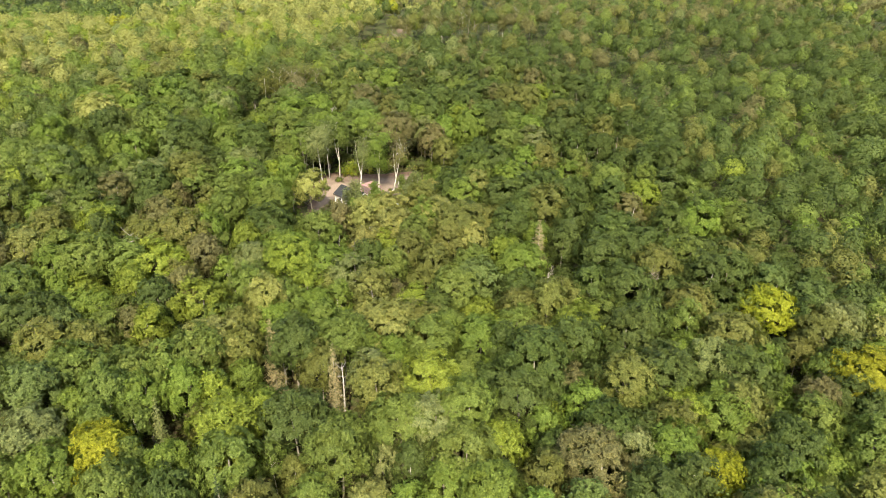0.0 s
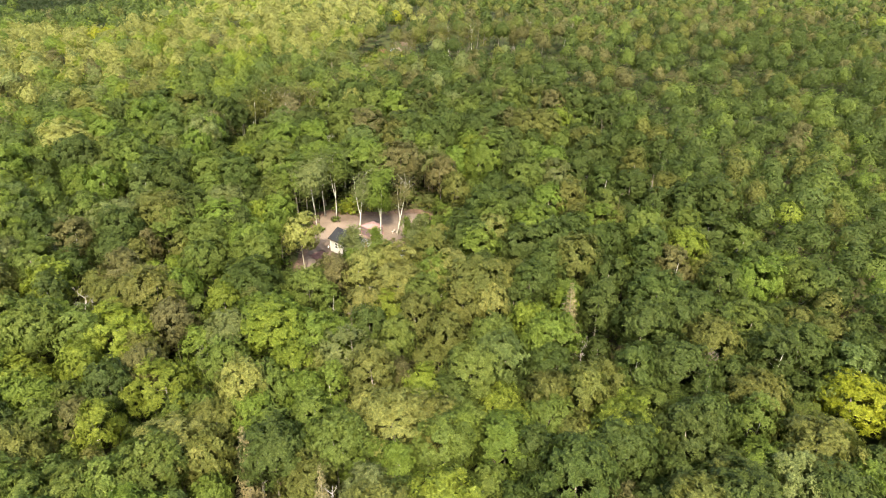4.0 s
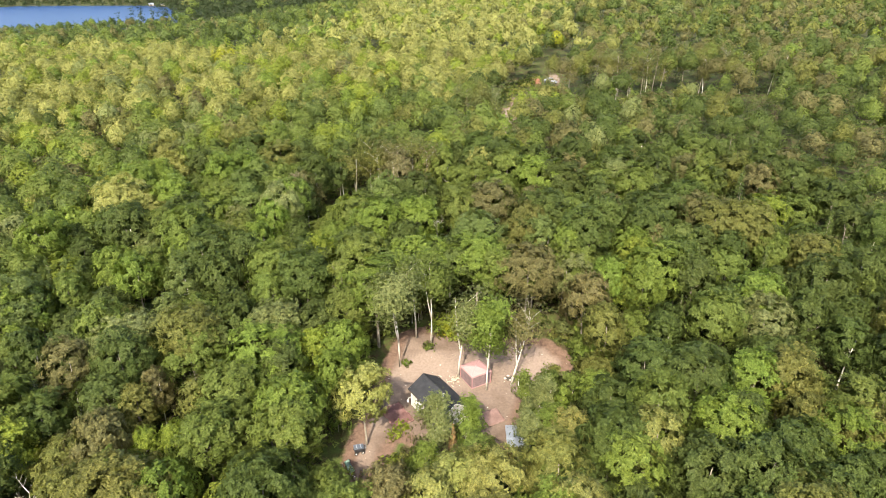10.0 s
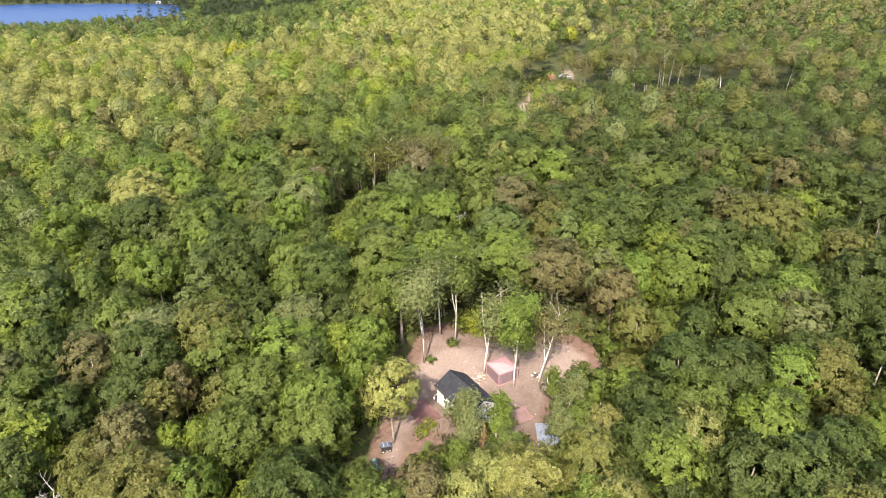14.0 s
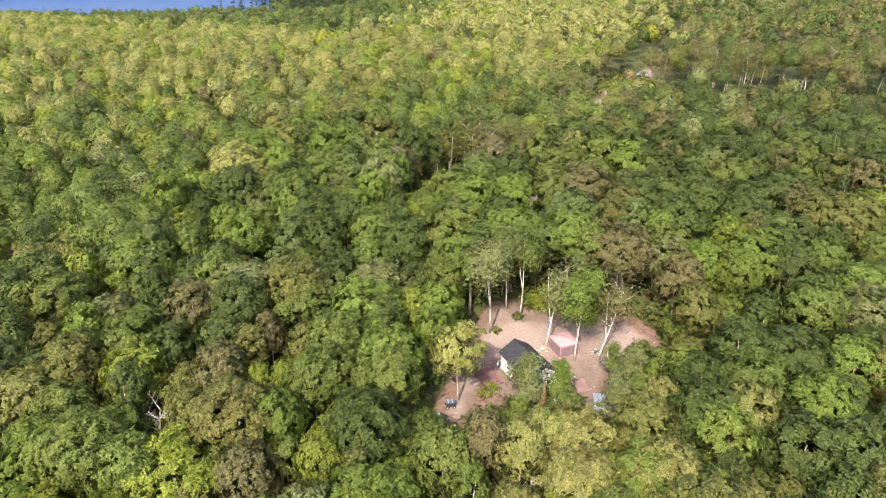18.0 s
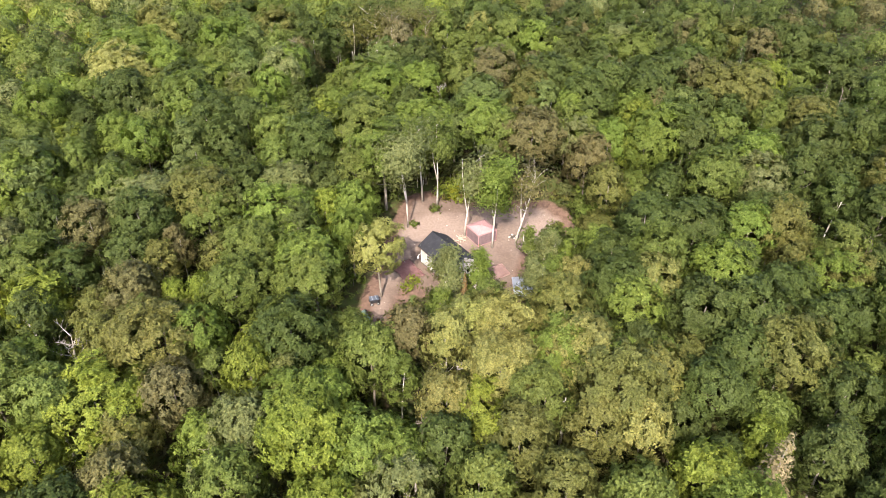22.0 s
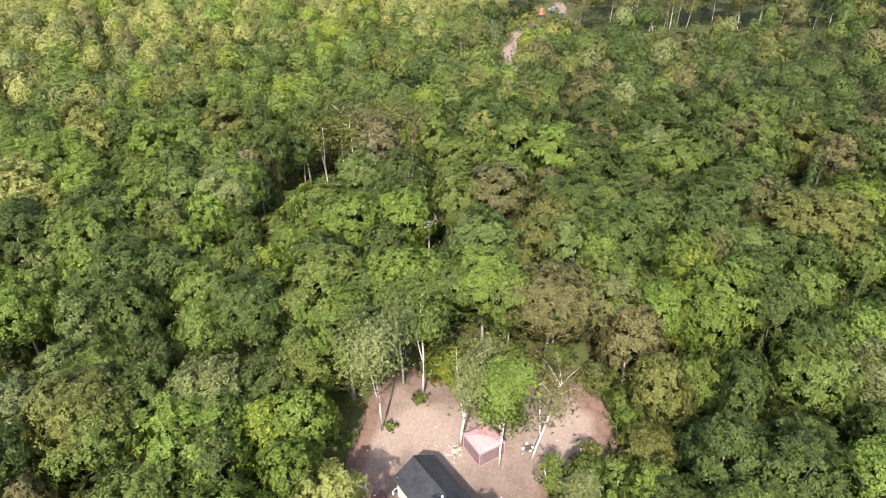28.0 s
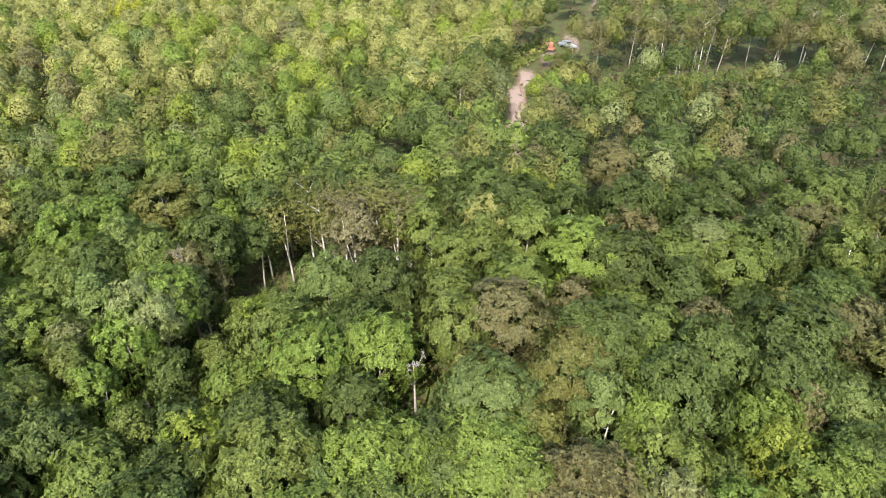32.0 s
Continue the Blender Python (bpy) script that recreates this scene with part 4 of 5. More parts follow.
    w = w + glade * np.array([-0.15, -0.2, 0.1, 0.0, 0.25, 0.2, 0, 0.12, -0.05, 0, 0.4, 0])
    south = float(smooth(-5, -40, y))
    w = w + south * np.array([-0.03, 0.1, 0.04, 0.0, 0.12, 0.05, 0.0, 0.04, 0.02, 0, 0.0, 0])
    w = np.clip(w, 0.0, None)
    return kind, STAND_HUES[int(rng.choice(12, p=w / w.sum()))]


# saplings and young trees that close the clearing's northern and eastern edge down to the ground
rng = np.random.default_rng(17)
for (ax, ay), (bx, by) in zip(CLEARING[:7], CLEARING[1:8]):
    out = unit(np.array([ay - by, bx - ax], float))
    for k in range(max(2, int(math.hypot(bx - ax, by - ay) / 2.0))):
        f, o = rng.uniform(), rng.uniform(1.0, 3.2)
        x, y = ax + f * (bx - ax) + out[0] * o, ay + f * (by - ay) + out[1] * o
        if 0 < x < 6 and y < 8:
            continue
        kind = ("maple_tree", "birch_tree", "ash_tree", "oak_tree")[int(rng.integers(4))]
        plant(kind, float(x), float(y), float(rng.uniform(2.6, 5.2)), ("mid", "bright", "olive", "mid", "grey")[int(rng.integers(5))], rng, float(rng.uniform(1.3, 1.8)))


NEAR_BOX = (-62.0, 72.0, -104.0, 50.0)
rng = np.random.default_rng(11)
xs, ys = scatter(NEAR_BOX[0], NEAR_BOX[1], NEAR_BOX[2], NEAR_BOX[3], 6.1, rng)
keep = open_ground(xs, ys) & in_view(xs, ys)
keep &= (np.hypot(xs[:, None] - taken[None, :, 0], ys[:, None] - taken[None, :, 1]) > taken[None, :, 2]).all(1)
spots = list(zip(xs[keep], ys[keep]))
grown = len(spots)
more_x, more_y = scatter(NEAR_BOX[0], NEAR_BOX[1], NEAR_BOX[2], NEAR_BOX[3], 2.3, rng)
fine = open_ground(more_x, more_y) & in_view(more_x, more_y)
all_xy = np.concatenate([np.array(spots), taken[:, :2]])
for x, y in zip(more_x[fine], more_y[fine]):
    if np.hypot(all_xy[:, 0] - x, all_xy[:, 1] - y).min() > (2.9 if y < -7 and x > -7.5 and y > -34 and x < 30 else 3.9 if y > -52 else 3.4):
        spots.append((x, y))
        all_xy = np.vstack([all_xy, (x, y)])
for n, (x, y) in enumerate(spots):
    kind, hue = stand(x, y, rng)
    tall = {"spruce_tree": 11.5}.get(kind, 11.8) * rng.uniform(0.8, 1.18) * (1.0 + 0.12 * float(smooth(-10, 20, y)))
    depth, wide = float(clearing_depth(np.array([x]), np.array([y]))[0]), None
    if n >= grown:
        tall *= rng.uniform(0.72, 0.9)
    if y < -52:
        wide = rng.uniform(0.76, 1.06)
    if y < -7 and x > (-7.5 if y > -27 else -11.0):
        short = 0.6 + 0.42 * float(smooth(-4.0, -9.5, depth))
        tall, wide = tall * short, rng.uniform(0.95, 1.15) / short ** 0.6
    if tall > low_limit(x, y):
        tall = low_limit(x, y) * rng.uniform(0.75, 1.0)
        wide = 1.3
    plant(kind, float(x), float(y), float(tall), hue, rng, wide)


def woodland(name, xs, ys, rng, sprays, size, corners, label, variants=9, tall0=12.0, conifer=0.0, broad=1.0, leaves=None):
    """Trees too many to count, as one mesh of leaf sprays with a hue for each tree."""
    shapes = []
    for v in range(variants):
        r = np.random.default_rng(500 + v)
        R = r.uniform(2.2, 3.0) * broad
        style = "round" if v % 3 == 0 else "oval"
        leafy, core = crown_shape(r, R, 6.8, 12.2, sprays, size, (30, 40)[v // 2 % 2], style, corners, 0.8, 5, 8), crown_core(r, R, 6.6, 12.2, style)
        shapes.append(tuple(np.concatenate(pair) for pair in zip(leafy, core)))
    cones = [cone_shape(np.random.default_rng(600 + v), 1.75 * broad, 0.5, 13.4, sprays, size, corners) for v in range(2)]
    pts, nor, tint = [], [], []
    for x, y in zip(xs, ys):
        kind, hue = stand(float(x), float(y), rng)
        if rng.uniform() < conifer:
            kind, hue = "spruce_tree", "conifer"
        p, n = cones[int(rng.integers(2))] if kind == "spruce_tree" else shapes[int(rng.integers(variants))]
        a, s = rng.uniform(0, 6.28), rng.uniform(0.84, 1.15) * tall0 / 12
        s = min(s, low_limit(x, y) / 12)
        w = s * rng.uniform(0.88, 1.2)
        c, d = math.cos(a), math.sin(a)
        q = np.empty_like(p)
        q[:, 0], q[:, 1], q[:, 2] = x + w * (c * p[:, 0] - d * p[:, 1]), y + w * (d * p[:, 0] + c * p[:, 1]), float(height(x, y)) + s * p[:, 2]
        m = np.stack([c * n[:, 0] - d * n[:, 1], d * n[:, 0] + c * n[:, 1], n[:, 2]], 1)
        k = np.array(HUES[hue]) * rng.uniform(0.88, 1.12)
        pts.append(q)
        nor.append(m)
        tint.append(np.broadcast_to(np.append(k, 1.0), (len(q), 4)))
    me = card_mesh(name, np.concatenate(pts), np.concatenate(nor), leaves or LEAF_FAR, corners, np.concatenate(tint))
    return tagged(new(name, me), label, "woodland", kind="stuff")


rng = np.random.default_rng(21)
xs, ys = scatter(-230, 200, -112, 150, 4.6, rng)
inside = (xs > NEAR_BOX[0]) & (xs < NEAR_BOX[1]) & (ys > NEAR_BOX[2]) & (ys < NEAR_BOX[3])
keep = open_ground(xs, ys) & in_view(xs, ys) & ~inside
close = keep & (ys < 100)
woodland("woodland", xs[close], ys[close], rng, 185, 0.6, 3, "mixed broadleaf woodland canopy in late-summer greens", leaves=LEAF_MID)
far = keep & (ys >= 100)
woodland("hillside_woodland", xs[far], ys[far], rng, 170, 0.6, 3, "birch and mixed woodland on the rising hillside, tinted sunlit pale", leaves=LEAF_MID)
xs, ys = scatter(-150, 160, -250, -112, 6.4, rng)
woodland("valley_woodland", xs, ys, rng, 20, 1.6, 3, "broadleaf woodland on the lower slope")
xs, ys = scatter(-520, 440, 40, 420, 5.4, rng)
keep = open_ground(xs, ys) & in_view(xs, ys) & ((ys > 150) | (xs > 200))
woodland("distant_woodland", xs[keep], ys[keep], rng, 36, 0.95, 3, "distant mixed woodland canopy on the slope", conifer=0.05)
xs, ys = scatter(-900, 720, 420, 860, 10.0, rng)
keep = open_ground(xs, ys) & in_view(xs, ys)
woodland("lakeside_woodland", xs[keep], ys[keep], rng, 30, 2.6, 3, "dark conifer and broadleaf woods round the lake, cloud-shaded in hue", conifer=0.95, broad=1.5, tall0=15.0)


def undergrowth():
    """Ferns, saplings and brambles under the trees, too many to count."""
    rng = np.random.default_rng(31)
    xs, ys = scatter(-75, 85, -108, 60, 2.3, rng, 0.45)
    depth = clearing_depth(xs, ys)
    keep = in_view(xs, ys) & (depth < -0.7)
    xs, ys = xs[keep], ys[keep]
    pos, nor, tint = [], [], []
    for x, y in zip(xs, ys):
        n = 11
        o = rng.standard_normal((n, 3)) * np.array([0.75, 0.75, 0.3])
        p = o + np.array([x, y, float(height(x, y)) + 0.55])
        pos.append(p)
        nor.append(unit(o * 0.6 + np.array([0, 0, 1.0])))
        k = np.array(HUES[("mid", "deep", "olive", "bright", "brown")[int(rng.integers(5))]]) * rng.uniform(0.8, 1.1)
        tint.append(np.broadcast_to(np.append(k, 1.0), (n * 3, 4)))
    gx, gy = scatter(4, 80, 72, 150, 1.9, rng, 0.45)
    for x, y in zip(gx, gy):
        if ((x - 56) / 30) ** 2 + ((y - 107) / 6.5) ** 2 < 1 or x < 28 and 3.0 < float(track_distance(np.array([x]), np.array([y]))[0]) < 9:
            o = rng.standard_normal((16, 3)) * np.array([0.7, 0.7, 0.6])
            pos.append(o + np.array([x, y, float(height(x, y)) + rng.uniform(0.5, 1.5)]))
            nor.append(unit(o * 0.8 + np.array([0, 0, 0.8])))
            k = np.array(HUES[("bright", "pale", "sunlit", "lime")[int(rng.integers(4))]])
            tint.append(np.broadcast_to(np.append(k, 1.0), (48, 4)))
    pts, normals = spray_cards(np.concatenate(pos), np.concatenate(nor), 0.85, rng, 0.85, 3)
    me = card_mesh("undergrowth", pts, normals, LEAF_MID, 3, np.concatenate(tint))
    tagged(new("undergrowth", me), "low ferns, brambles and saplings under the trees", "undergrowth", kind="stuff")


undergrowth()


# ---------------------------------------------------------------- cabin
def on_ground(x, y, turn=0.0, sink=0.0):
    return pose(x, y, float(height(x, y)) - sink, 0, 0, turn)


def cabin():
    """A small gabled cabin on piers; its ridge runs along local x."""
    L, W, eave, rise, over = 6.9, 4.1, 3.25, 1.3, 0.32
    floor0 = 0.45
    x, y = 2.0, -13.05
    c = thing("cabin", pose(x, y, -1.62, 0, 0, -54.5), "small cream-sided cabin with a black shingle gable roof", "cabin")
    hl, hw, t = L / 2, W / 2, 0.14
    # walls, with the openings left out
    def wall(name, along, at, holes, gable=False):
        """A wall of upright strips round its openings. along: 'x' or 'y'."""
        bm = bmesh.new()
        half = hl if along == "x" else hw - t
        cuts = sorted({-half, half, *[v for h in holes for v in h[:2]]})
        for a, b in zip(cuts, cuts[1:]):
            hole = [h for h in holes if h[0] <= a and h[1] >= b]
            spans = [(floor0, eave)] if not hole else [(floor0, hole[0][2]), (hole[0][3], eave)]
            for z0, z1 in spans:
                if z1 - z0 > 0.01:
                    size = (b - a, t, z1 - z0) if along == "x" else (t, b - a, z1 - z0)
                    place = ((a + b) / 2, at, (z0 + z1) / 2) if along == "x" else (at, (a + b) / 2, (z0 + z1) / 2)
                    box(*size, place, bm=bm)
        if gable:
            s = 1 if at > 0 else -1
            x0, x1 = at - t / 2, at + t / 2
            v = [bm.verts.new(p) for p in ((x0, -hw + 0.003, eave), (x0, hw - 0.003, eave), (x0, 0, eave + rise - 0.03), (x1, -hw + 0.003, eave), (x1, hw - 0.003, eave), (x1, 0, eave + rise - 0.03))]
            for f in ((0, 2, 1), (3, 4, 5), (0, 3, 5, 2), (1, 2, 5, 4), (0, 1, 4, 3)):
                bm.faces.new([v[k] for k in f])
        return part(name, bm, SIDING, c)
    long_holes = [(-2.1, -1.35, 1.45, 2.5), (0.9, 1.65, 1.45, 2.5)]
    end_holes = [(-0.45, 0.4, 0.5, 2.5)]
    w_sw = wall("wall", "x", -hw + t / 2, long_holes)
    w_ne = wall("wall", "x", hw - t / 2, [])
    w_se = wall("wall", "y", hl - t / 2, [(-1.35, -0.65, 1.4, 2.45), (0.45, 1.3, 0.5, 2.5)], True)
    w_nw = wall("wall", "y", -hl + t / 2, [(-0.45, 0.4, 1.4, 2.4)], True)
    # lap siding boards on the walls that face the flight
    lap = 0.19
    n = int((eave - floor0) / lap)
    for k in range(n):
        z = floor0 + lap * (k + 0.5)
        for host, spans, along, at, sgn in ((w_sw, [(-hl, -2.1), (-1.35, 0.9), (1.65, hl)] if 1.36 < z < 2.6 else [(-hl, hl)], "x", -hw, -1),
                                             (w_se, [(-hw, -1.35), (-0.65, 0.45), (1.3, hw)] if 1.3 < z < 2.58 else ([(-hw, 0.45), (1.3, hw)] if z < 1.3 else [(-hw, hw)]), "y", hl, 1)):
            for a, b in spans:
                if along == "x":
                    bm = box(b - a - 0.01, 0.022, lap - 0.012, ((a + b) / 2, at + sgn * 0.014, z), (-4 * sgn * -1, 0, 0))
                else:
                    bm = box(0.022, b - a - 0.01, lap - 0.012, (at + sgn * 0.014, (a + b) / 2, z), (0, 4 * sgn * -1, 0))
                part("siding_board", bm, SIDING, host)
    # corner boards
    for sx in (-1, 1):
        for sy in (-1, 1):
            part("corner_board", box(0.13, 0.13, eave - floor0, (sx * (hl + 0.0), sy * (hw + 0.0), (eave + floor0) / 2), bevel=0.01), TRIM, c)
    # windows and doors
    def window(host, along, at, a, b, z0, z1, sgn):
        def bar(u0, u1, v0, v1, name="window_frame", depth=0.08, mat=TRIM, push=0.03):
            size = (u1 - u0, depth, v1 - v0) if along == "x" else (depth, u1 - u0, v1 - v0)
            place = ((u0 + u1) / 2, at + sgn * push, (v0 + v1) / 2) if along == "x" else (at + sgn * push, (u0 + u1) / 2, (v0 + v1) / 2)
            return box(*size, place)
        bm = bar(a - 0.09, a, z0 - 0.09, z1 + 0.09)
        for args in ((b, b + 0.09, z0 - 0.09, z1 + 0.09), (a, b, z1, z1 + 0.09), (a, b, z0 - 0.09, z0), (a, b, (z0 + z1) / 2 - 0.025, (z0 + z1) / 2 + 0.025)):
            more = bar(*args)
            me = bpy.data.meshes.new("tmp")
            more.to_mesh(me)
            more.free()
            bm.from_mesh(me)
            bpy.data.meshes.remove(me)
        f = part("window_frame", bm, TRIM, host)
        for v0, v1 in ((z0, (z0 + z1) / 2 - 0.025), ((z0 + z1) / 2 + 0.025, z1)):
            part("pane", bar(a, b, v0, v1, depth=0.012, push=-0.02), GLASS, f)
    for h in long_holes:
        window(w_sw, "x", -hw, *h, -1)
    window(w_se, "y", hl, -1.35, -0.65, 1.4, 2.45, 1)
    window(w_nw, "y", -hl, -0.45, 0.4, 1.4, 2.4, -1)
    door = part("door", box(0.05, 0.83, 1.98, (hl - 0.03, 0.875, 1.5), bevel=0.008), TRIM, c, "white panelled cabin door, closed")
    part("door_pane", box(0.014, 0.5, 0.6, (hl + 0.004, 0.875, 2.0)), GLASS, door)
    part("door_handle", tube([(hl + 0.0, 0.56, 1.45), (hl + 0.06, 0.56, 1.45), (hl + 0.06, 0.66, 1.45)], [0.014] * 3, 6), STEEL, door)
    # floor, piers, dark skirting behind the piers
    part("floor_deck", box(L - 0.02, W - 0.02, 0.18, (0, 0, floor0 - 0.093)), DARK_WOOD, c)
    for k in range(4):
        for sy in (-1, 0, 1):
            part("pier", box(0.28, 0.28, 0.75, (-hl + 0.35 + k * (L - 0.7) / 3, sy * (hw - 0.3), -0.02), bevel=0.015), DARK_WOOD, c)
    # roof: deck, shingle courses, ridge cap, fascia
    slope = math.atan2(rise, hw)
    run = math.hypot(hw + over, (hw + over) * rise / hw)
    half_l = hl + over
    for sgn in (-1, 1):
        low = (hw + over, eave - over * rise / hw)
        bm = slab([(-half_l, sgn * low[0], low[1]), (half_l, sgn * low[0], low[1]), (half_l, 0, eave + rise), (-half_l, 0, eave + rise)][:: 1 if sgn < 0 else -1], 0.09)
        r = part("roof", bm, SHINGLE, c, "black asphalt-shingle roof slope")
        courses = 15
        for k in range(courses):
            f = (k + 0.5) / courses
            yy, zz = sgn * low[0] * (1 - f), low[1] + (eave + rise - low[1]) * f
            part("shingle_course", box(2 * half_l - 0.01, run / courses + 0.03, 0.014, (0, yy, zz + 0.018), (math.degrees(slope) * -sgn - 1.5 * -sgn, 0, 0)), SHINGLE, r)
        part("fascia", box(2 * half_l, 0.03, 0.15, (0, sgn * (low[0] + 0.017), low[1] - 0.06)), DARK_WOOD, c)
        for sx in (-1, 1):
            part("rake_board", box(0.03, run, 0.15, (sx * (half_l + 0.017), sgn * low[0] / 2, (low[1] + eave + rise) / 2 - 0.06), (math.degrees(slope) * -sgn, 0, 0)), TRIM if sx > 0 else DARK_WOOD, c)
    part("ridge_cap", tube([(-half_l - 0.01, 0, eave + rise + 0.0), (half_l + 0.01, 0, eave + rise + 0.0)], [0.07, 0.07], 8), SHINGLE, c)
    # stove pipe with its bright flashing
    pipe = part("stove_pipe", tube([(1.9, -0.55, eave + rise * 0.7), (1.9, -0.55, eave + rise + 0.5)], [0.07, 0.07], 12), STEEL, c, "grey metal stove pipe")
    part("rain_cap", tube([(1.9, -0.55, eave + rise + 0.52), (1.9, -0.55, eave + rise + 0.57), (1.9, -0.55, eave + rise + 0.63)], [0.13, 0.12, 0.03], 12), FLASHING, pipe)
    part("flashing", box(0.55, 0.45, 0.02, (1.9, -0.62, eave + rise * (1 - 0.62 / hw) + 0.05), (math.degrees(slope), 0, 0)), FLASHING, c, "bright metal chimney flashing")
    # white satellite dish bracket and dish at the western corner
    m = part("dish_arm", tube([(-hl + 0.1, -hw, 1.9), (-hl + 0.1, -hw - 0.5, 1.9), (-hl + 0.1, -hw - 0.62, 1.62)], [0.03] * 3, 6), WHITE_PLASTIC, c, "white bracket arm on the cabin wall")
    bm = bmesh.new()
    bmesh.ops.create_cone(bm, cap_ends=True, segments=16, radius1=0.2, radius2=0.08, depth=0.08, matrix=Matrix.Translation((-hl + 0.1, -hw - 0.7, 1.5)) @ Euler((radians(70), 0, 0)).to_matrix().to_4x4())
    part("dish", bm, WHITE_PLASTIC, m)
    # two plank steps at the gable door
    for k in range(2):
        part("step", box(0.3, 1.1, 0.06, (hl + 0.2 + 0.32 * k, 0.875, 0.32 - 0.17 * k), bevel=0.008), DARK_WOOD, c)
    return c


cabin()


def screen_tent():
    """A square pop-up canopy with mesh walls, faded pink roof and red legs."""
    t = thing("screen_tent", pose(6.7, -5.9, float(height(6.6, -6.6)), 0, 0, 32), "faded pink pop-up screen tent with dark mesh sides", "tent")
    h, e, p = 1.52, 2.0, 2.34
    for k in range(4):
        a = Matrix.Rotation(math.pi / 2 * k, 4, "Z")
        c0, c1 = a @ Vector((-h - 0.05, -h - 0.05, e)), a @ Vector((h + 0.05, -h - 0.05, e))
        mid = a @ Vector((0, -h * 0.52, e + 0.29))
        bm = bmesh.new()
        # sagging fabric between the ridges
        steps, rows = 8, 6
        grid = []
        for r in range(rows + 1):
            f = r / rows
            line = []
            for s in range(steps + 1):
                q = s / steps
                v = c0.lerp(c1, q).lerp(Vector((0, 0, p)), f)
                v.z -= 0.06 * math.sin(math.pi * q) * math.sin(math.pi * min(f + 0.15, 1))
                line.append(v)
            grid.append(line)
        verts = [[bm.verts.new(v) for v in line] for line in grid]
        for r in range(rows):
            for s in range(steps):
                bm.faces.new((verts[r][s], verts[r][s + 1], verts[r + 1][s + 1], verts[r + 1][s]))
        bmesh.ops.remove_doubles(bm, verts=bm.verts, dist=0.001)
        for f in bm.faces:
            f.smooth = True
        bmesh.ops.solidify(bm, geom=bm.faces, thickness=0.012)
        part("roof_panel", bm, PINK, t, "sun-faded pale pink canvas")
        d = a @ Vector((0, -h, 0))
        turn = (0, 0, 90 * k)
        part("valance", box(2 * h + 0.1, 0.014, 0.22, a @ Vector((0, -h - 0.05, e - 0.11)), turn), PINK, t)
        part("mesh_wall", box(2 * h - 0.08, 0.012, e - 0.36, a @ Vector((0, -h + 0.01, (e - 0.36) / 2 + 0.16)), turn), SCREEN, t, "dark mosquito-mesh wall")
        part("skirt", box(2 * h - 0.08, 0.016, 0.15, a @ Vector((0, -h + 0.006, 0.08)), turn), PINK, t)
        part("leg", box(0.06, 0.06, e, a @ Vector((-h, -h, e / 2)), turn, 0.006), RED, t, "red canvas-covered leg")
    part("peak_cap", tube([(0, 0, p - 0.03), (0, 0, p + 0.03), (0, 0, p + 0.1)], [0.1, 0.09, 0.02], 8), RED, t)
    return t


screen_tent()


def lean_to():
    """A low shed with one sloping sheet-metal roof and plywood sides."""
    s = thing("lean_to_shed", pose(11.75, -18.3, float(height(11.75, -18.3)) - 0.15, 0, 0, 3), "small plywood shed with a sloping galvanised sheet roof", "shed")
    W, D, h0, h1 = 2.5, 2.6, 2.0, 2.7
    for x in (-W / 2 + 0.1, W / 2 - 0.1):
        for y, h in ((-D / 2 + 0.1, h0), (D / 2 - 0.1, h1)):
            part("post", box(0.1, 0.1, h, (x, y, h / 2)), DARK_WOOD, s)
    for x in (-W / 2 + 0.03, W / 2 - 0.03):
        bm = bmesh.new()
        slab([(x + 0.015, -D / 2 + 0.16, 0.05), (x + 0.015, D / 2 - 0.16, 0.05), (x + 0.015, D / 2 - 0.16, h1 - 0.12), (x + 0.015, -D / 2 + 0.16, h0 - 0.05)], 0.02, bm)
        part("side_panel", bm, PLY, s, "orange-brown plywood side")
    part("back_panel", box(W - 0.3, 0.02, h1 - 0.2, (0, D / 2 - 0.06, (h1 - 0.2) / 2 + 0.05)), PLY, s)
    ang = math.degrees(math.atan2(h1 - h0, D))
    n = 5
    for k in range(n):
        w = (W + 0.3) / n
        bm = bmesh.new()
        ribs = 8
        prof = [(-w / 2 + w * q / ribs, 0.018 * (q % 2)) for q in range(ribs + 1)]
        lo, hi = [], []
        for x, z in prof:
            X = -W / 2 - 0.15 + w * (k + 0.5) + x
            lo.append(bm.verts.new((X, -D / 2 - 0.2, h0 + z - 0.02)))
            hi.append(bm.verts.new((X, D / 2 + 0.2, h1 + z + 0.07)))
        for q in range(ribs):
            bm.faces.new((lo[q], lo[q + 1], hi[q + 1], hi[q]))
        bmesh.ops.solidify(bm, geom=bm.faces, thickness=0.006)
        part("roof_sheet", bm, TIN, s, "dull galvanised corrugated sheet")
    part("roof_beam", box(W, 0.08, 0.1, (0, D / 2 - 0.05, h1 - 0.05)), DARK_WOOD, s)
    return s


lean_to()


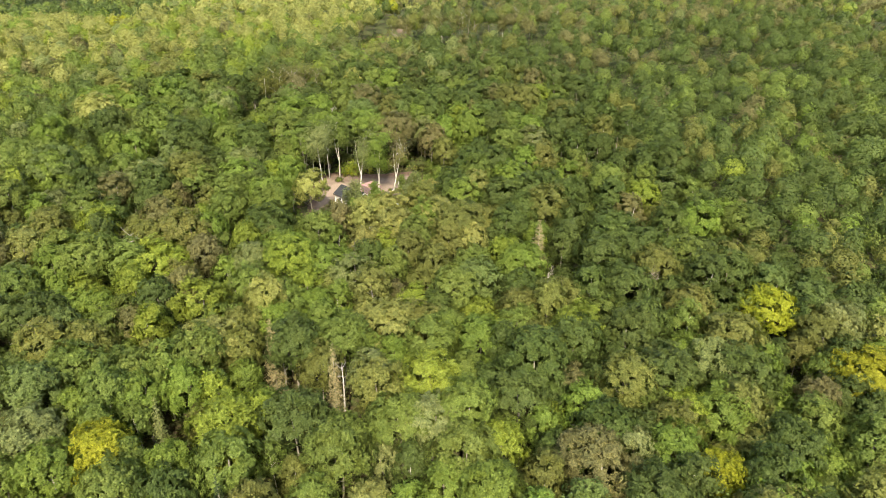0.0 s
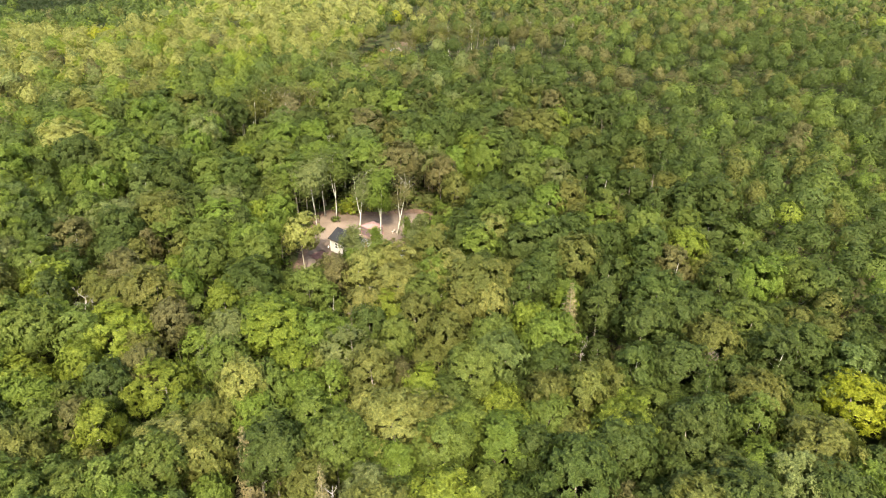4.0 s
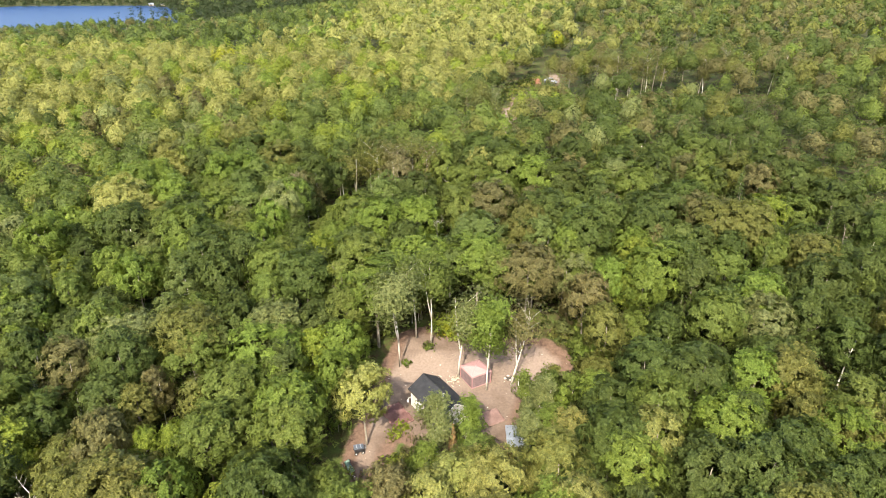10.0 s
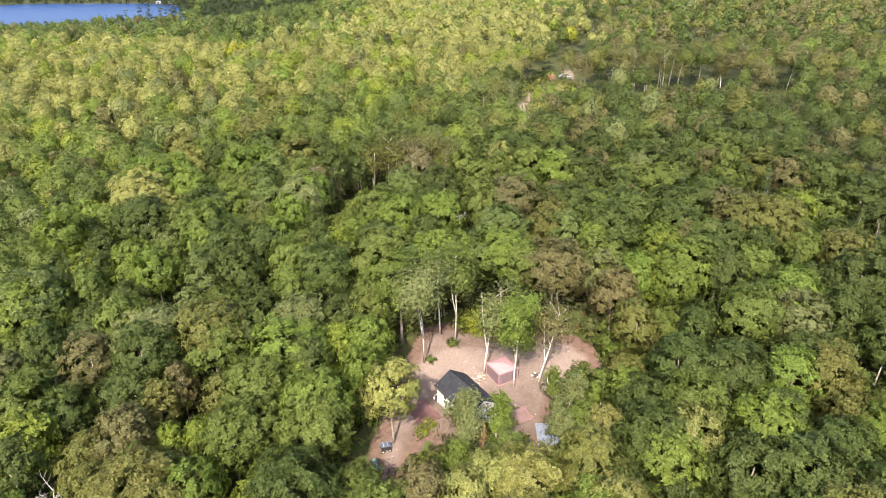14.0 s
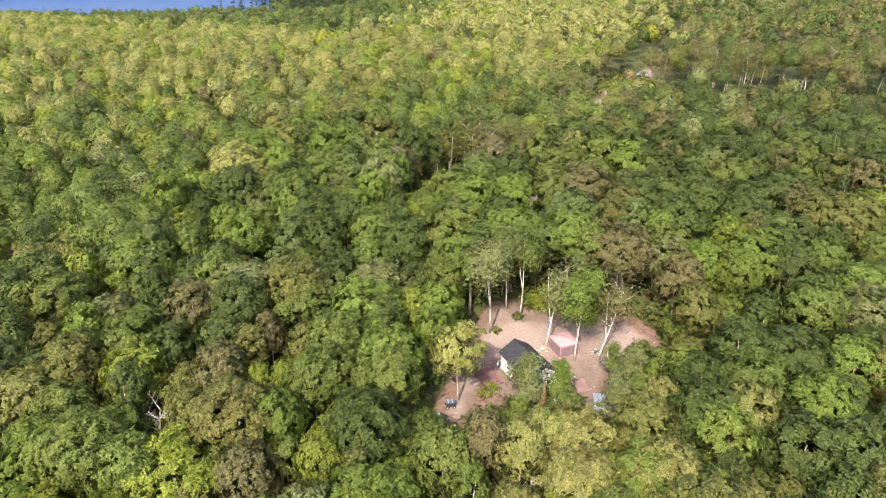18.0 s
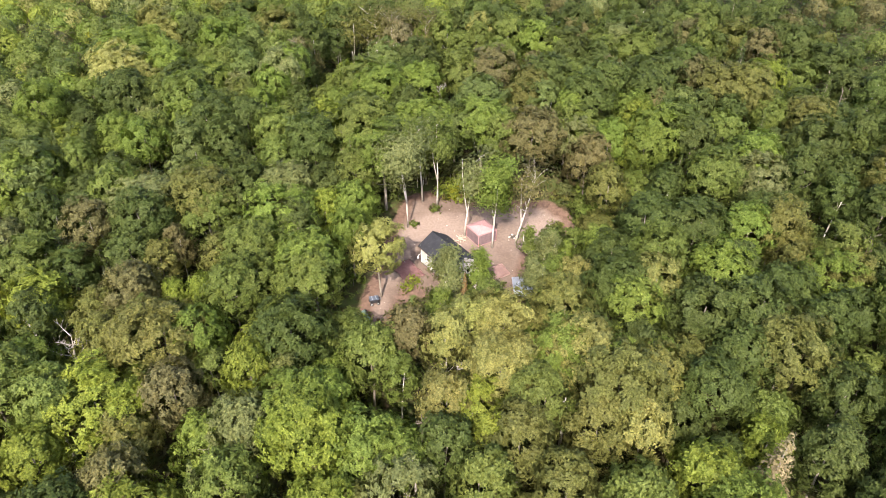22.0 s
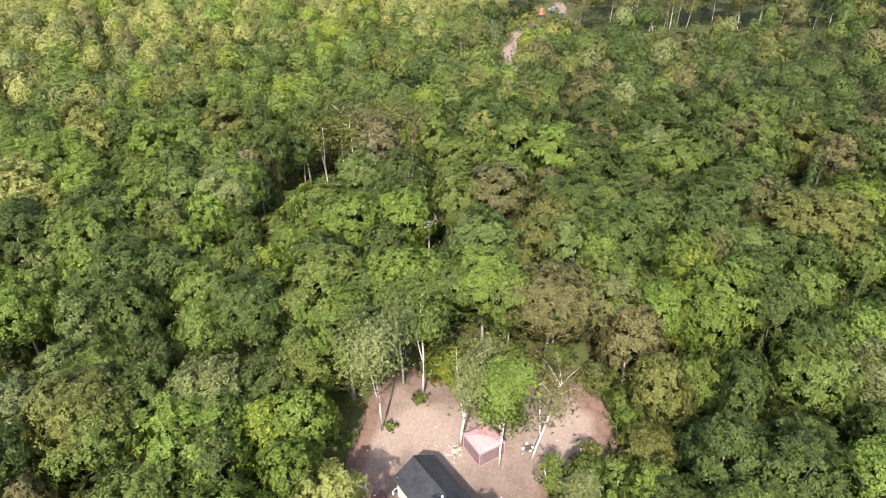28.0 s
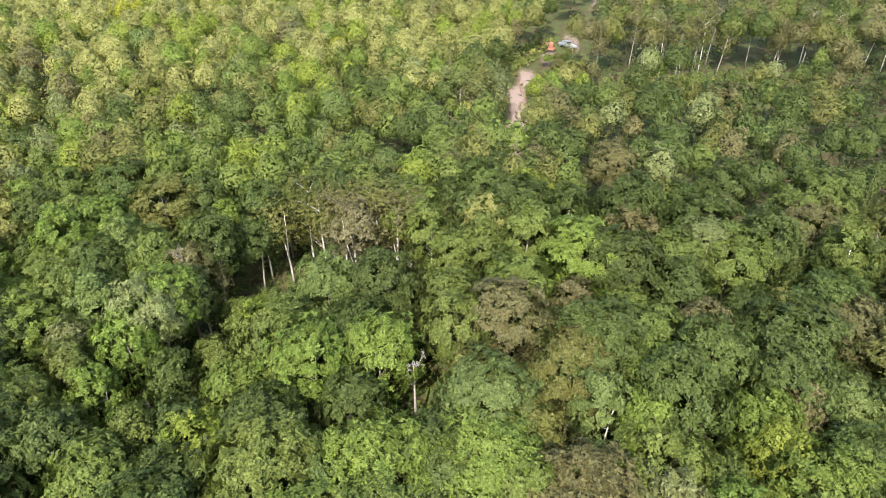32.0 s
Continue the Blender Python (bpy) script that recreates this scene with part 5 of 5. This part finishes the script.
def rumpled_sheet(name, cx, cy, sx, sy, turn, mat, label, category, lift=0.03, rough=0.05):
    """A sheet or bed of loose stuff that follows the ground with a ragged, rumpled surface."""
    bm = bmesh.new()
    nx, ny = max(int(sx / 0.2), 4), max(int(sy / 0.2), 4)
    c, s = math.cos(radians(turn)), math.sin(radians(turn))
    grid = []
    for j in range(ny + 1):
        row = []
        for i in range(nx + 1):
            u, v = sx * (i / nx - 0.5), sy * (j / ny - 0.5)
            rag = 0.12 * noise.noise(Vector((u * 1.3 + cx, v * 1.3, 5)))
            u, v = u * (1 + rag), v * (1 + rag)
            x, y = cx + c * u - s * v, cy + s * u + c * v
            z = float(height(x, y)) + lift + rough * (0.5 + noise.noise(Vector((x * 2.2, y * 2.2, 1))))
            row.append(bm.verts.new((x, y, z)))
        grid.append(row)
    for j in range(ny):
        for i in range(nx):
            bm.faces.new((grid[j][i], grid[j][i + 1], grid[j + 1][i + 1], grid[j + 1][i])).smooth = True
    bmesh.ops.solidify(bm, geom=bm.faces, thickness=lift + 0.06)
    return tagged(part(name, bm, mat), label, category)


rumpled_sheet("mulch_bed", -3.5, -13.0, 4.0, 2.9, -54, MULCH, "reddish wood-chip mulch bed beside the cabin wall", "mulch", 0.02, 0.03)
rumpled_sheet("ground_sheet", 8.9, -13.0, 2.5, 2.5, 28, PINK_SHEET, "pink sheet spread flat on the sandy ground", "tarpaulin", 0.06, 0.05)


def utility_cart():
    """A small dark cart with a grey lid, on four wheels."""
    c = thing("utility_cart", on_ground(-7.5, -19.2, 20), "dark cart with a slate-grey lid beside a trunk", "cart")
    body = part("body", box(1.15, 0.85, 0.5, (0, 0, 0.55), bevel=0.04), BLACK, c)
    part("lid", box(1.2, 0.9, 0.07, (0, 0, 0.85), (0, 4, 0), 0.02), SLATE, c, "slate-grey lid")
    for x in (-0.25, 0.25):
        part("lid_rib", box(0.09, 0.8, 0.03, (x, 0, 0.9), (0, 4, 0), 0.008), STEEL, body)
    part("handle", tube([(0.6, -0.3, 0.62), (0.85, -0.3, 0.8), (0.85, 0.3, 0.8), (0.6, 0.3, 0.62)], [0.018] * 4, 6), STEEL, c)
    for x in (-0.42, 0.42):
        for y in (-0.46, 0.46):
            wheel = part("wheel", tube([(x, y - 0.05, 0.21), (x, y + 0.05, 0.21)], [0.21, 0.21], 14), RUBBER, c)
            part("hub", tube([(x, y - 0.06, 0.21), (x, y + 0.06, 0.21)], [0.08, 0.08], 10), WHITE_PLASTIC, wheel)
    return c


utility_cart()


def wood_heap():
    """A heap of cut branches under a green tarpaulin."""
    r = random.Random(4)
    h = thing("brush_pile", on_ground(-8.2, -23.6, 0), "heap of cut grey branches and dark debris", "brush pile")
    for k in range(60):
        a = r.uniform(-0.5, 0.5) + (0 if k % 3 else 1.2)
        x, y, z, l = r.uniform(-0.7, 0.7), r.uniform(-1.2, 1.2), r.uniform(0.06, 0.5), r.uniform(0.6, 1.5)
        d = Vector((math.sin(a), math.cos(a), r.uniform(-0.15, 0.15))) * l / 2
        part("branch", tube([Vector((x, y, z)) - d, Vector((x, y, z + 0.05)), Vector((x, y, z)) + d], [0.03, 0.028, 0.012], 5), DEAD if k % 4 == 0 else DARK_WOOD, h)
    pole = thing("rail", on_ground(-9.15, -23.0, 0), "pale straight pole lying beside the brush pile", "pole")
    part("pole", tube([(0, -2.2, 0.1), (0.05, 0, 0.35), (0, 1.9, 0.6)], [0.05, 0.05, 0.04], 7), DEAD, pole)
    return h


wood_heap()
rumpled_sheet("green_tarpaulin", -8.3, -21.6, 0.7, 1.9, 32, GREEN_TARP, "crumpled sea-green tarpaulin strip lying on the dirt", "tarpaulin", 0.2, 0.22)


def fire_ring():
    r = random.Random(8)
    f = thing("fire_ring", on_ground(11.3, -5.5), "sooty ring of stones with ash and charred sticks", "fire pit")
    for k in range(11):
        a = 2 * math.pi * k / 11
        bm = bmesh.new()
        bmesh.ops.create_icosphere(bm, subdivisions=2, radius=0.14 * r.uniform(0.8, 1.2), matrix=Matrix.Translation((0.5 * math.cos(a), 0.5 * math.sin(a), 0.06)) @ Matrix.Diagonal((1.15, 0.9, 0.75, 1)))
        for v in bm.verts:
            v.co += 0.025 * noise.noise_vector(v.co * 9 + Vector((k, 0, 0)))
        part("stone", bm, SOOT if k % 3 else STONE, f)
    bm = bmesh.new()
    bmesh.ops.create_cone(bm, cap_ends=True, segments=16, radius1=0.42, radius2=0.3, depth=0.05, matrix=Matrix.Translation((0, 0, 0.02)))
    part("ash", bm, BLACK, f)
    for k in range(4):
        a = r.uniform(0, 3.1)
        part("stick", tube([(-0.3 * math.cos(a), -0.3 * math.sin(a), 0.07), (0.3 * math.cos(a), 0.3 * math.sin(a), 0.14)], [0.03, 0.025], 6), SOOT, f)
    return f


fire_ring()


def stone_mesh(seed):
    bm = bmesh.new()
    bmesh.ops.create_icosphere(bm, subdivisions=1, radius=1.0)
    for v in bm.verts:
        v.co *= 1 + 0.35 * noise.noise(v.co * 1.3 + Vector((seed * 7.1, 0, 0)))
        v.co.z *= 0.6
    return mesh_of("stone", bm, STONE)


STONES = [stone_mesh(k) for k in range(4)]
r = random.Random(12)
count = 0
while count < 48:
    x, y = r.uniform(-9, 20), r.uniform(-26, 5)
    if clearing_depth(np.array([x]), np.array([y]))[0] < 0.5 or (abs(x - 2) < 5 and abs(y + 13) < 5):
        continue
    s = r.choice((0.04, 0.05, 0.06, 0.08, 0.11))
    ob = new("stone", STONES[count % 4])
    ob.matrix_world = Matrix.LocRotScale((x, y, float(height(x, y)) + s * 0.25), Euler((0, 0, r.uniform(0, 6))), (s * r.uniform(0.8, 1.4), s, s))
    tagged(ob, "pale loose fieldstone lying on the bare dirt", "stone", "stones of the clearing")
    count += 1

SPLIT = mesh_of("firewood", tube([(-0.22, 0, 0), (0.22, 0, 0)], [0.075, 0.07], 5), FRESH_WOOD)
for k in range(26):
    a, q = r.uniform(0, 6.28), abs(r.gauss(0, 0.75))
    x, y = 3.7 + q * math.cos(a), -6.3 + q * math.sin(a)
    ob = new("firewood", SPLIT)
    ob.matrix_world = pose(x, y, float(height(x, y)) + 0.08 + 0.05 * (k % 3), 0, r.uniform(-12, 12), r.uniform(0, 180))
    tagged(ob, "pale split log lying beside the birch trunk", "firewood", "scattered firewood")


# ---------------------------------------------------------------- shrubs and dead trees
def shrub(x, y, wide, tall, hue, n=150, label=""):
    rr = np.random.default_rng(int(1000 + x * 7 + y * 13))
    pts, nor = crown_shape(rr, wide, 0.02, tall, n * 2, 0.28, 8, "round", 3, 0.85, 6)
    t = thing("shrub", on_ground(x, y), label or f"{HUE_WORDS[hue]} leafy shrub at the clearing's edge", "shrub", "shrubs round the clearing")
    c = new("leaves", card_mesh("leaves", pts, nor, LEAF, 3))
    c.parent = t
    c.color = (*HUES[hue], 1.0)
    part("stem", tube([(0, 0, -0.1), (0.05, 0, tall * 0.3), (0.1, 0.05, tall * 0.7)], [0.05, 0.035, 0.01], 5), BARK, t)


shrub(0.0, 0.2, 0.75, 0.9, "mid", 130)
shrub(-3.1, -3.4, 0.55, 0.8, "bright", 90)
rr = np.random.default_rng(3)
for x, y, w, h, hue in ((1.6, 4.6, 1.4, 2.2, "lime"), (2.6, 3.2, 1.3, 1.8, "yellow"), (3.8, 2.4, 1.3, 1.6, "lime"), (3.4, 5.4, 1.6, 2.6, "lime"), (5.4, 3.4, 1.2, 1.6, "olive"), (2.2, 3.4, 1.3, 1.5, "lime"), (3.6, 4.0, 1.2, 1.4, "lime"), (0.9, 3.9, 1.1, 1.3, "bright"), (5.2, 4.3, 1.4, 1.6, "lime"), (7.0, 3.6, 1.1, 1.3, "yellow"), (4.2, 3.2, 0.8, 0.8, "rust"), (-2.5, -15.3, 1.0, 0.5, "lime"), (-3.4, -16.6, 1.0, 0.5, "lime"),
                        (-4.6, -23.8, 1.5, 1.6, "rust"), (-3.2, -21.6, 1.2, 1.6, "lime"), (8.6, -20.5, 1.5, 1.6, "olive"), (6.2, -21.0, 1.3, 1.5, "brown"), (13.4, -12.8, 1.0, 1.9, "mid"), (15.6, -11.5, 1.4, 2.2, "olive"),
                        (18.4, -10.2, 1.6, 2.4, "olive"), (21.3, -7.0, 1.5, 2.0, "mid"), (21.8, -2.5, 1.6, 2.2, "bright"), (19.5, 2.6, 1.4, 1.6, "olive"), (-6.0, 3.4, 1.3, 1.6, "mid"), (-8.4, -5.5, 1.4, 2.0, "bright"),
                        (-9.0, -10.5, 1.5, 2.0, "mid"), (-10.6, -16.0, 1.4, 1.8, "bright"), (0.3, -20.4, 1.2, 1.5, "grey"), (-3.4, -23.2, 1.1, 1.5, "rust"), (-1.6, -24.6, 1.2, 1.9, "rust"), (-0.4, -22.4, 1.3, 2.2, "bright"), (-2.2, -21.3, 1.0, 1.3, "brown"), (0.8, -21.4, 1.2, 2.0, "grey"), (-4.4, -26.2, 1.3, 2.0, "lime"), (-1.0, -26.8, 1.6, 2.6, "pale"), (2.6, -26.6, 1.6, 2.6, "olive"), (9.2, 4.6, 1.4, 1.8, "mid"), (12.0, 5.0, 1.4, 1.9, "olive"), (-1.2, -21.5, 1.4, 1.8, "olive")):
    shrub(x, y, w, h, hue, int(90 + 90 * w * h / 2))


def dead_tree(x, y, tall, spread, seed, mat=DEAD, lean=0.0, limbs=12, radius=0.16, start=0.4, label="bleached dead tree with bare broken branches"):
    """A leafless tree: a bent trunk, limbs, and forked twigs."""
    rr = np.random.default_rng(seed)
    t = thing("dead_tree", on_ground(x, y, float(rr.uniform(0, 360))), label, "dead tree", "dead trees of the forest")
    top = Vector((lean * tall, 0.1 * tall * lean, tall))
    spine = [Vector((0, 0, -0.3)), top * 0.35 + Vector((0.12, 0.1, 0)), top * 0.7 + Vector((-0.1, 0.05, 0)), top]
    part("trunk", tube(spine, [radius * 1.2, radius, radius * 0.6, radius * 0.15], 7), mat, t)
    for k in range(limbs):
        f = rr.uniform(start, 0.97)
        p = top * f
        a, l = rr.uniform(0, 6.28), spread * rr.uniform(0.45, 1.0) * (1.25 - f * 0.6)
        o = Vector((math.cos(a), math.sin(a), 0))
        q1, q2 = p + o * l * 0.5 + Vector((0, 0, l * 0.3)), p + o * l + Vector((0, 0, l * rr.uniform(0.3, 0.9)))
        bm = tube([p, q1, q2], [radius * 0.3, radius * 0.18, radius * 0.05], 5)
        for j in range(6):
            s = p.lerp(q2, rr.uniform(0.35, 0.95))
            e = s + Vector(rr.uniform(-1, 1, 3)) * l * 0.32 + Vector((0, 0, l * 0.2))
            tube([s, e], [radius * 0.14, radius * 0.04], 4, bm)
        part("limb", bm, mat, t)
    return t


for n, (x, y, tall, spread, lean, mat) in enumerate((
        (0.2, 19.2, 11.0, 2.6, 0.1, DEAD), (-39.5, -33.5, 9.5, 3.2, 0.2, DEAD), (3.1, -36.0, 9.0, 1.4, 0.04, DEAD), (60.0, -16.5, 13.0, 1.0, 0.0, DEAD_TWIGS), (51.5, -20.5, 12.0, 1.8, 0.0, DEAD_TWIGS),
        (62.0, 12.0, 13.5, 1.2, 0.03, DEAD_TWIGS), (-12.0, -1.0, 12.5, 2.0, 0.0, DEAD_TWIGS), (-13.5, 3.5, 12.5, 2.0, 0.05, DEAD_TWIGS), (26.0, 14.0, 12.0, 1.3, 0.0, DEAD_TWIGS), (28.0, 16.0, 12.5, 1.3, 0.04, DEAD_TWIGS),
        (-25.5, 31.0, 13.5, 3.2, 0.0, DEAD_TWIGS), (-12.4, -66.5, 11.5, 1.3, 0.0, DEAD), (-4.5, -74.5, 11.0, 1.2, 0.0, DEAD),
        (32.6, -50.9, 7.0, 2.6, 0.0, DEAD), (64.0, -79.0, 11.5, 1.0, 0.0, DEAD), (45.5, -62.0, 12.0, 2.2, 0.0, DEAD_TWIGS), (-45.5, -58.0, 11.0, 2.6, 0.12, DEAD), (14.0, -39.8, 9.5, 1.2, 0.08, BIRCH), (-0.1, -44.0, 11.5, 1.0, 0.0, DEAD_TWIGS), (-0.4, -48.4, 11.5, 1.2, 0.03, DEAD))):
    dead_tree(x, y, tall, spread, 40 + n, mat, lean, 9 if n == 0 else 12, 0.15 if n == 0 else 0.16, 0.72 if n == 0 else 0.4, label="leaning white birch with sparse bare limbs" if mat is BIRCH else ("grey leafless tree with fine dead twigs" if mat is DEAD_TWIGS else "bleached dead tree with bare broken branches"))


# ---------------------------------------------------------------- far end of the track
def pickup():
    """A pale vehicle parked on the track, far off."""
    p = thing("pickup_truck", on_ground(31.6, 141.5, 32), "pale grey pickup truck parked on the dirt track", "truck")
    part("bed", box(1.75, 2.2, 0.6, (0, -1.4, 0.85), bevel=0.06), STEEL, p)
    cab = part("cab", box(1.75, 1.9, 1.2, (0, 0.6, 1.15), bevel=0.16), STEEL, p)
    part("windscreen", box(1.5, 0.03, 0.5, (0, 1.57, 1.42), (18, 0, 0)), GLASS, cab)
    part("rear_window", box(1.4, 0.03, 0.4, (0, -0.37, 1.45)), GLASS, cab)
    part("bonnet", box(1.7, 1.2, 0.55, (0, 2.1, 0.82), bevel=0.08), STEEL, p)
    for x in (-0.8, 0.8):
        for y in (-1.5, 1.9):
            w = part("wheel", tube([(x - 0.12, y, 0.36), (x + 0.12, y, 0.36)], [0.36, 0.36], 14), RUBBER, p)
            part("rim", tube([(x - 0.13, y, 0.36), (x + 0.13, y, 0.36)], [0.2, 0.2], 10), STEEL, w)


def small_digger():
    d = thing("mini_digger", on_ground(27.2, 139.2, 60), "orange-red compact digger standing on the track verge", "digger")
    for x in (-0.6, 0.6):
        part("crawler", box(0.32, 1.9, 0.45, (x, 0, 0.23), bevel=0.12), RUBBER, d)
    part("deck", box(1.3, 1.5, 0.55, (0, -0.1, 0.75), bevel=0.08), ORANGE_PAINT, d)
    cab = part("cab", box(0.95, 0.95, 1.25, (0, 0.05, 1.65), bevel=0.1), ORANGE_PAINT, d)
    part("cab_window", box(0.7, 0.02, 0.7, (0, 0.54, 1.8)), GLASS, cab)
    part("boom", tube([(0, 0.7, 0.9), (0, 1.5, 2.1), (0, 2.4, 1.9)], [0.13, 0.12, 0.1], 6), ORANGE_PAINT, d)
    part("dipper", tube([(0, 2.4, 1.95), (0, 2.7, 0.7)], [0.1, 0.08], 6), ORANGE_PAINT, d)
    part("bucket", box(0.5, 0.4, 0.4, (0, 2.6, 0.45), (20, 0, 0), 0.04), DARK_WOOD, d)


def boathouse(x, y, turn, w, d, h, mat, label):
    """A small gabled hut at the water's edge, far off."""
    b = thing("boathouse", pose(x, y, LAKE_LEVEL + 0.6, 0, 0, turn), label, "boathouse", "huts on the far shore")
    part("wall", box(w, d, h, (0, 0, h / 2)), mat, b)
    for sgn in (-1, 1):
        part("roof", slab([(-w / 2 - 0.3, sgn * (d / 2 + 0.3), h - 0.1), (w / 2 + 0.3, sgn * (d / 2 + 0.3), h - 0.1), (w / 2 + 0.3, 0, h + d * 0.3), (-w / 2 - 0.3, 0, h + d * 0.3)][:: 1 if sgn < 0 else -1], 0.15), TIN, b)
    part("door", box(1.6, 0.06, 2.0, (0, -d / 2 - 0.04, 1.0)), DARK_WOOD, b)


boathouse(-345.0, 662.0, 20, 5.0, 4.0, 1.8, FRESH_WOOD, "small pale boathouse on the far lake shore")
boathouse(-333.0, 664.0, 12, 3.5, 3.0, 1.7, FRESH_WOOD, "small weathered wooden boathouse on the far lake shore")


pickup()
small_digger()
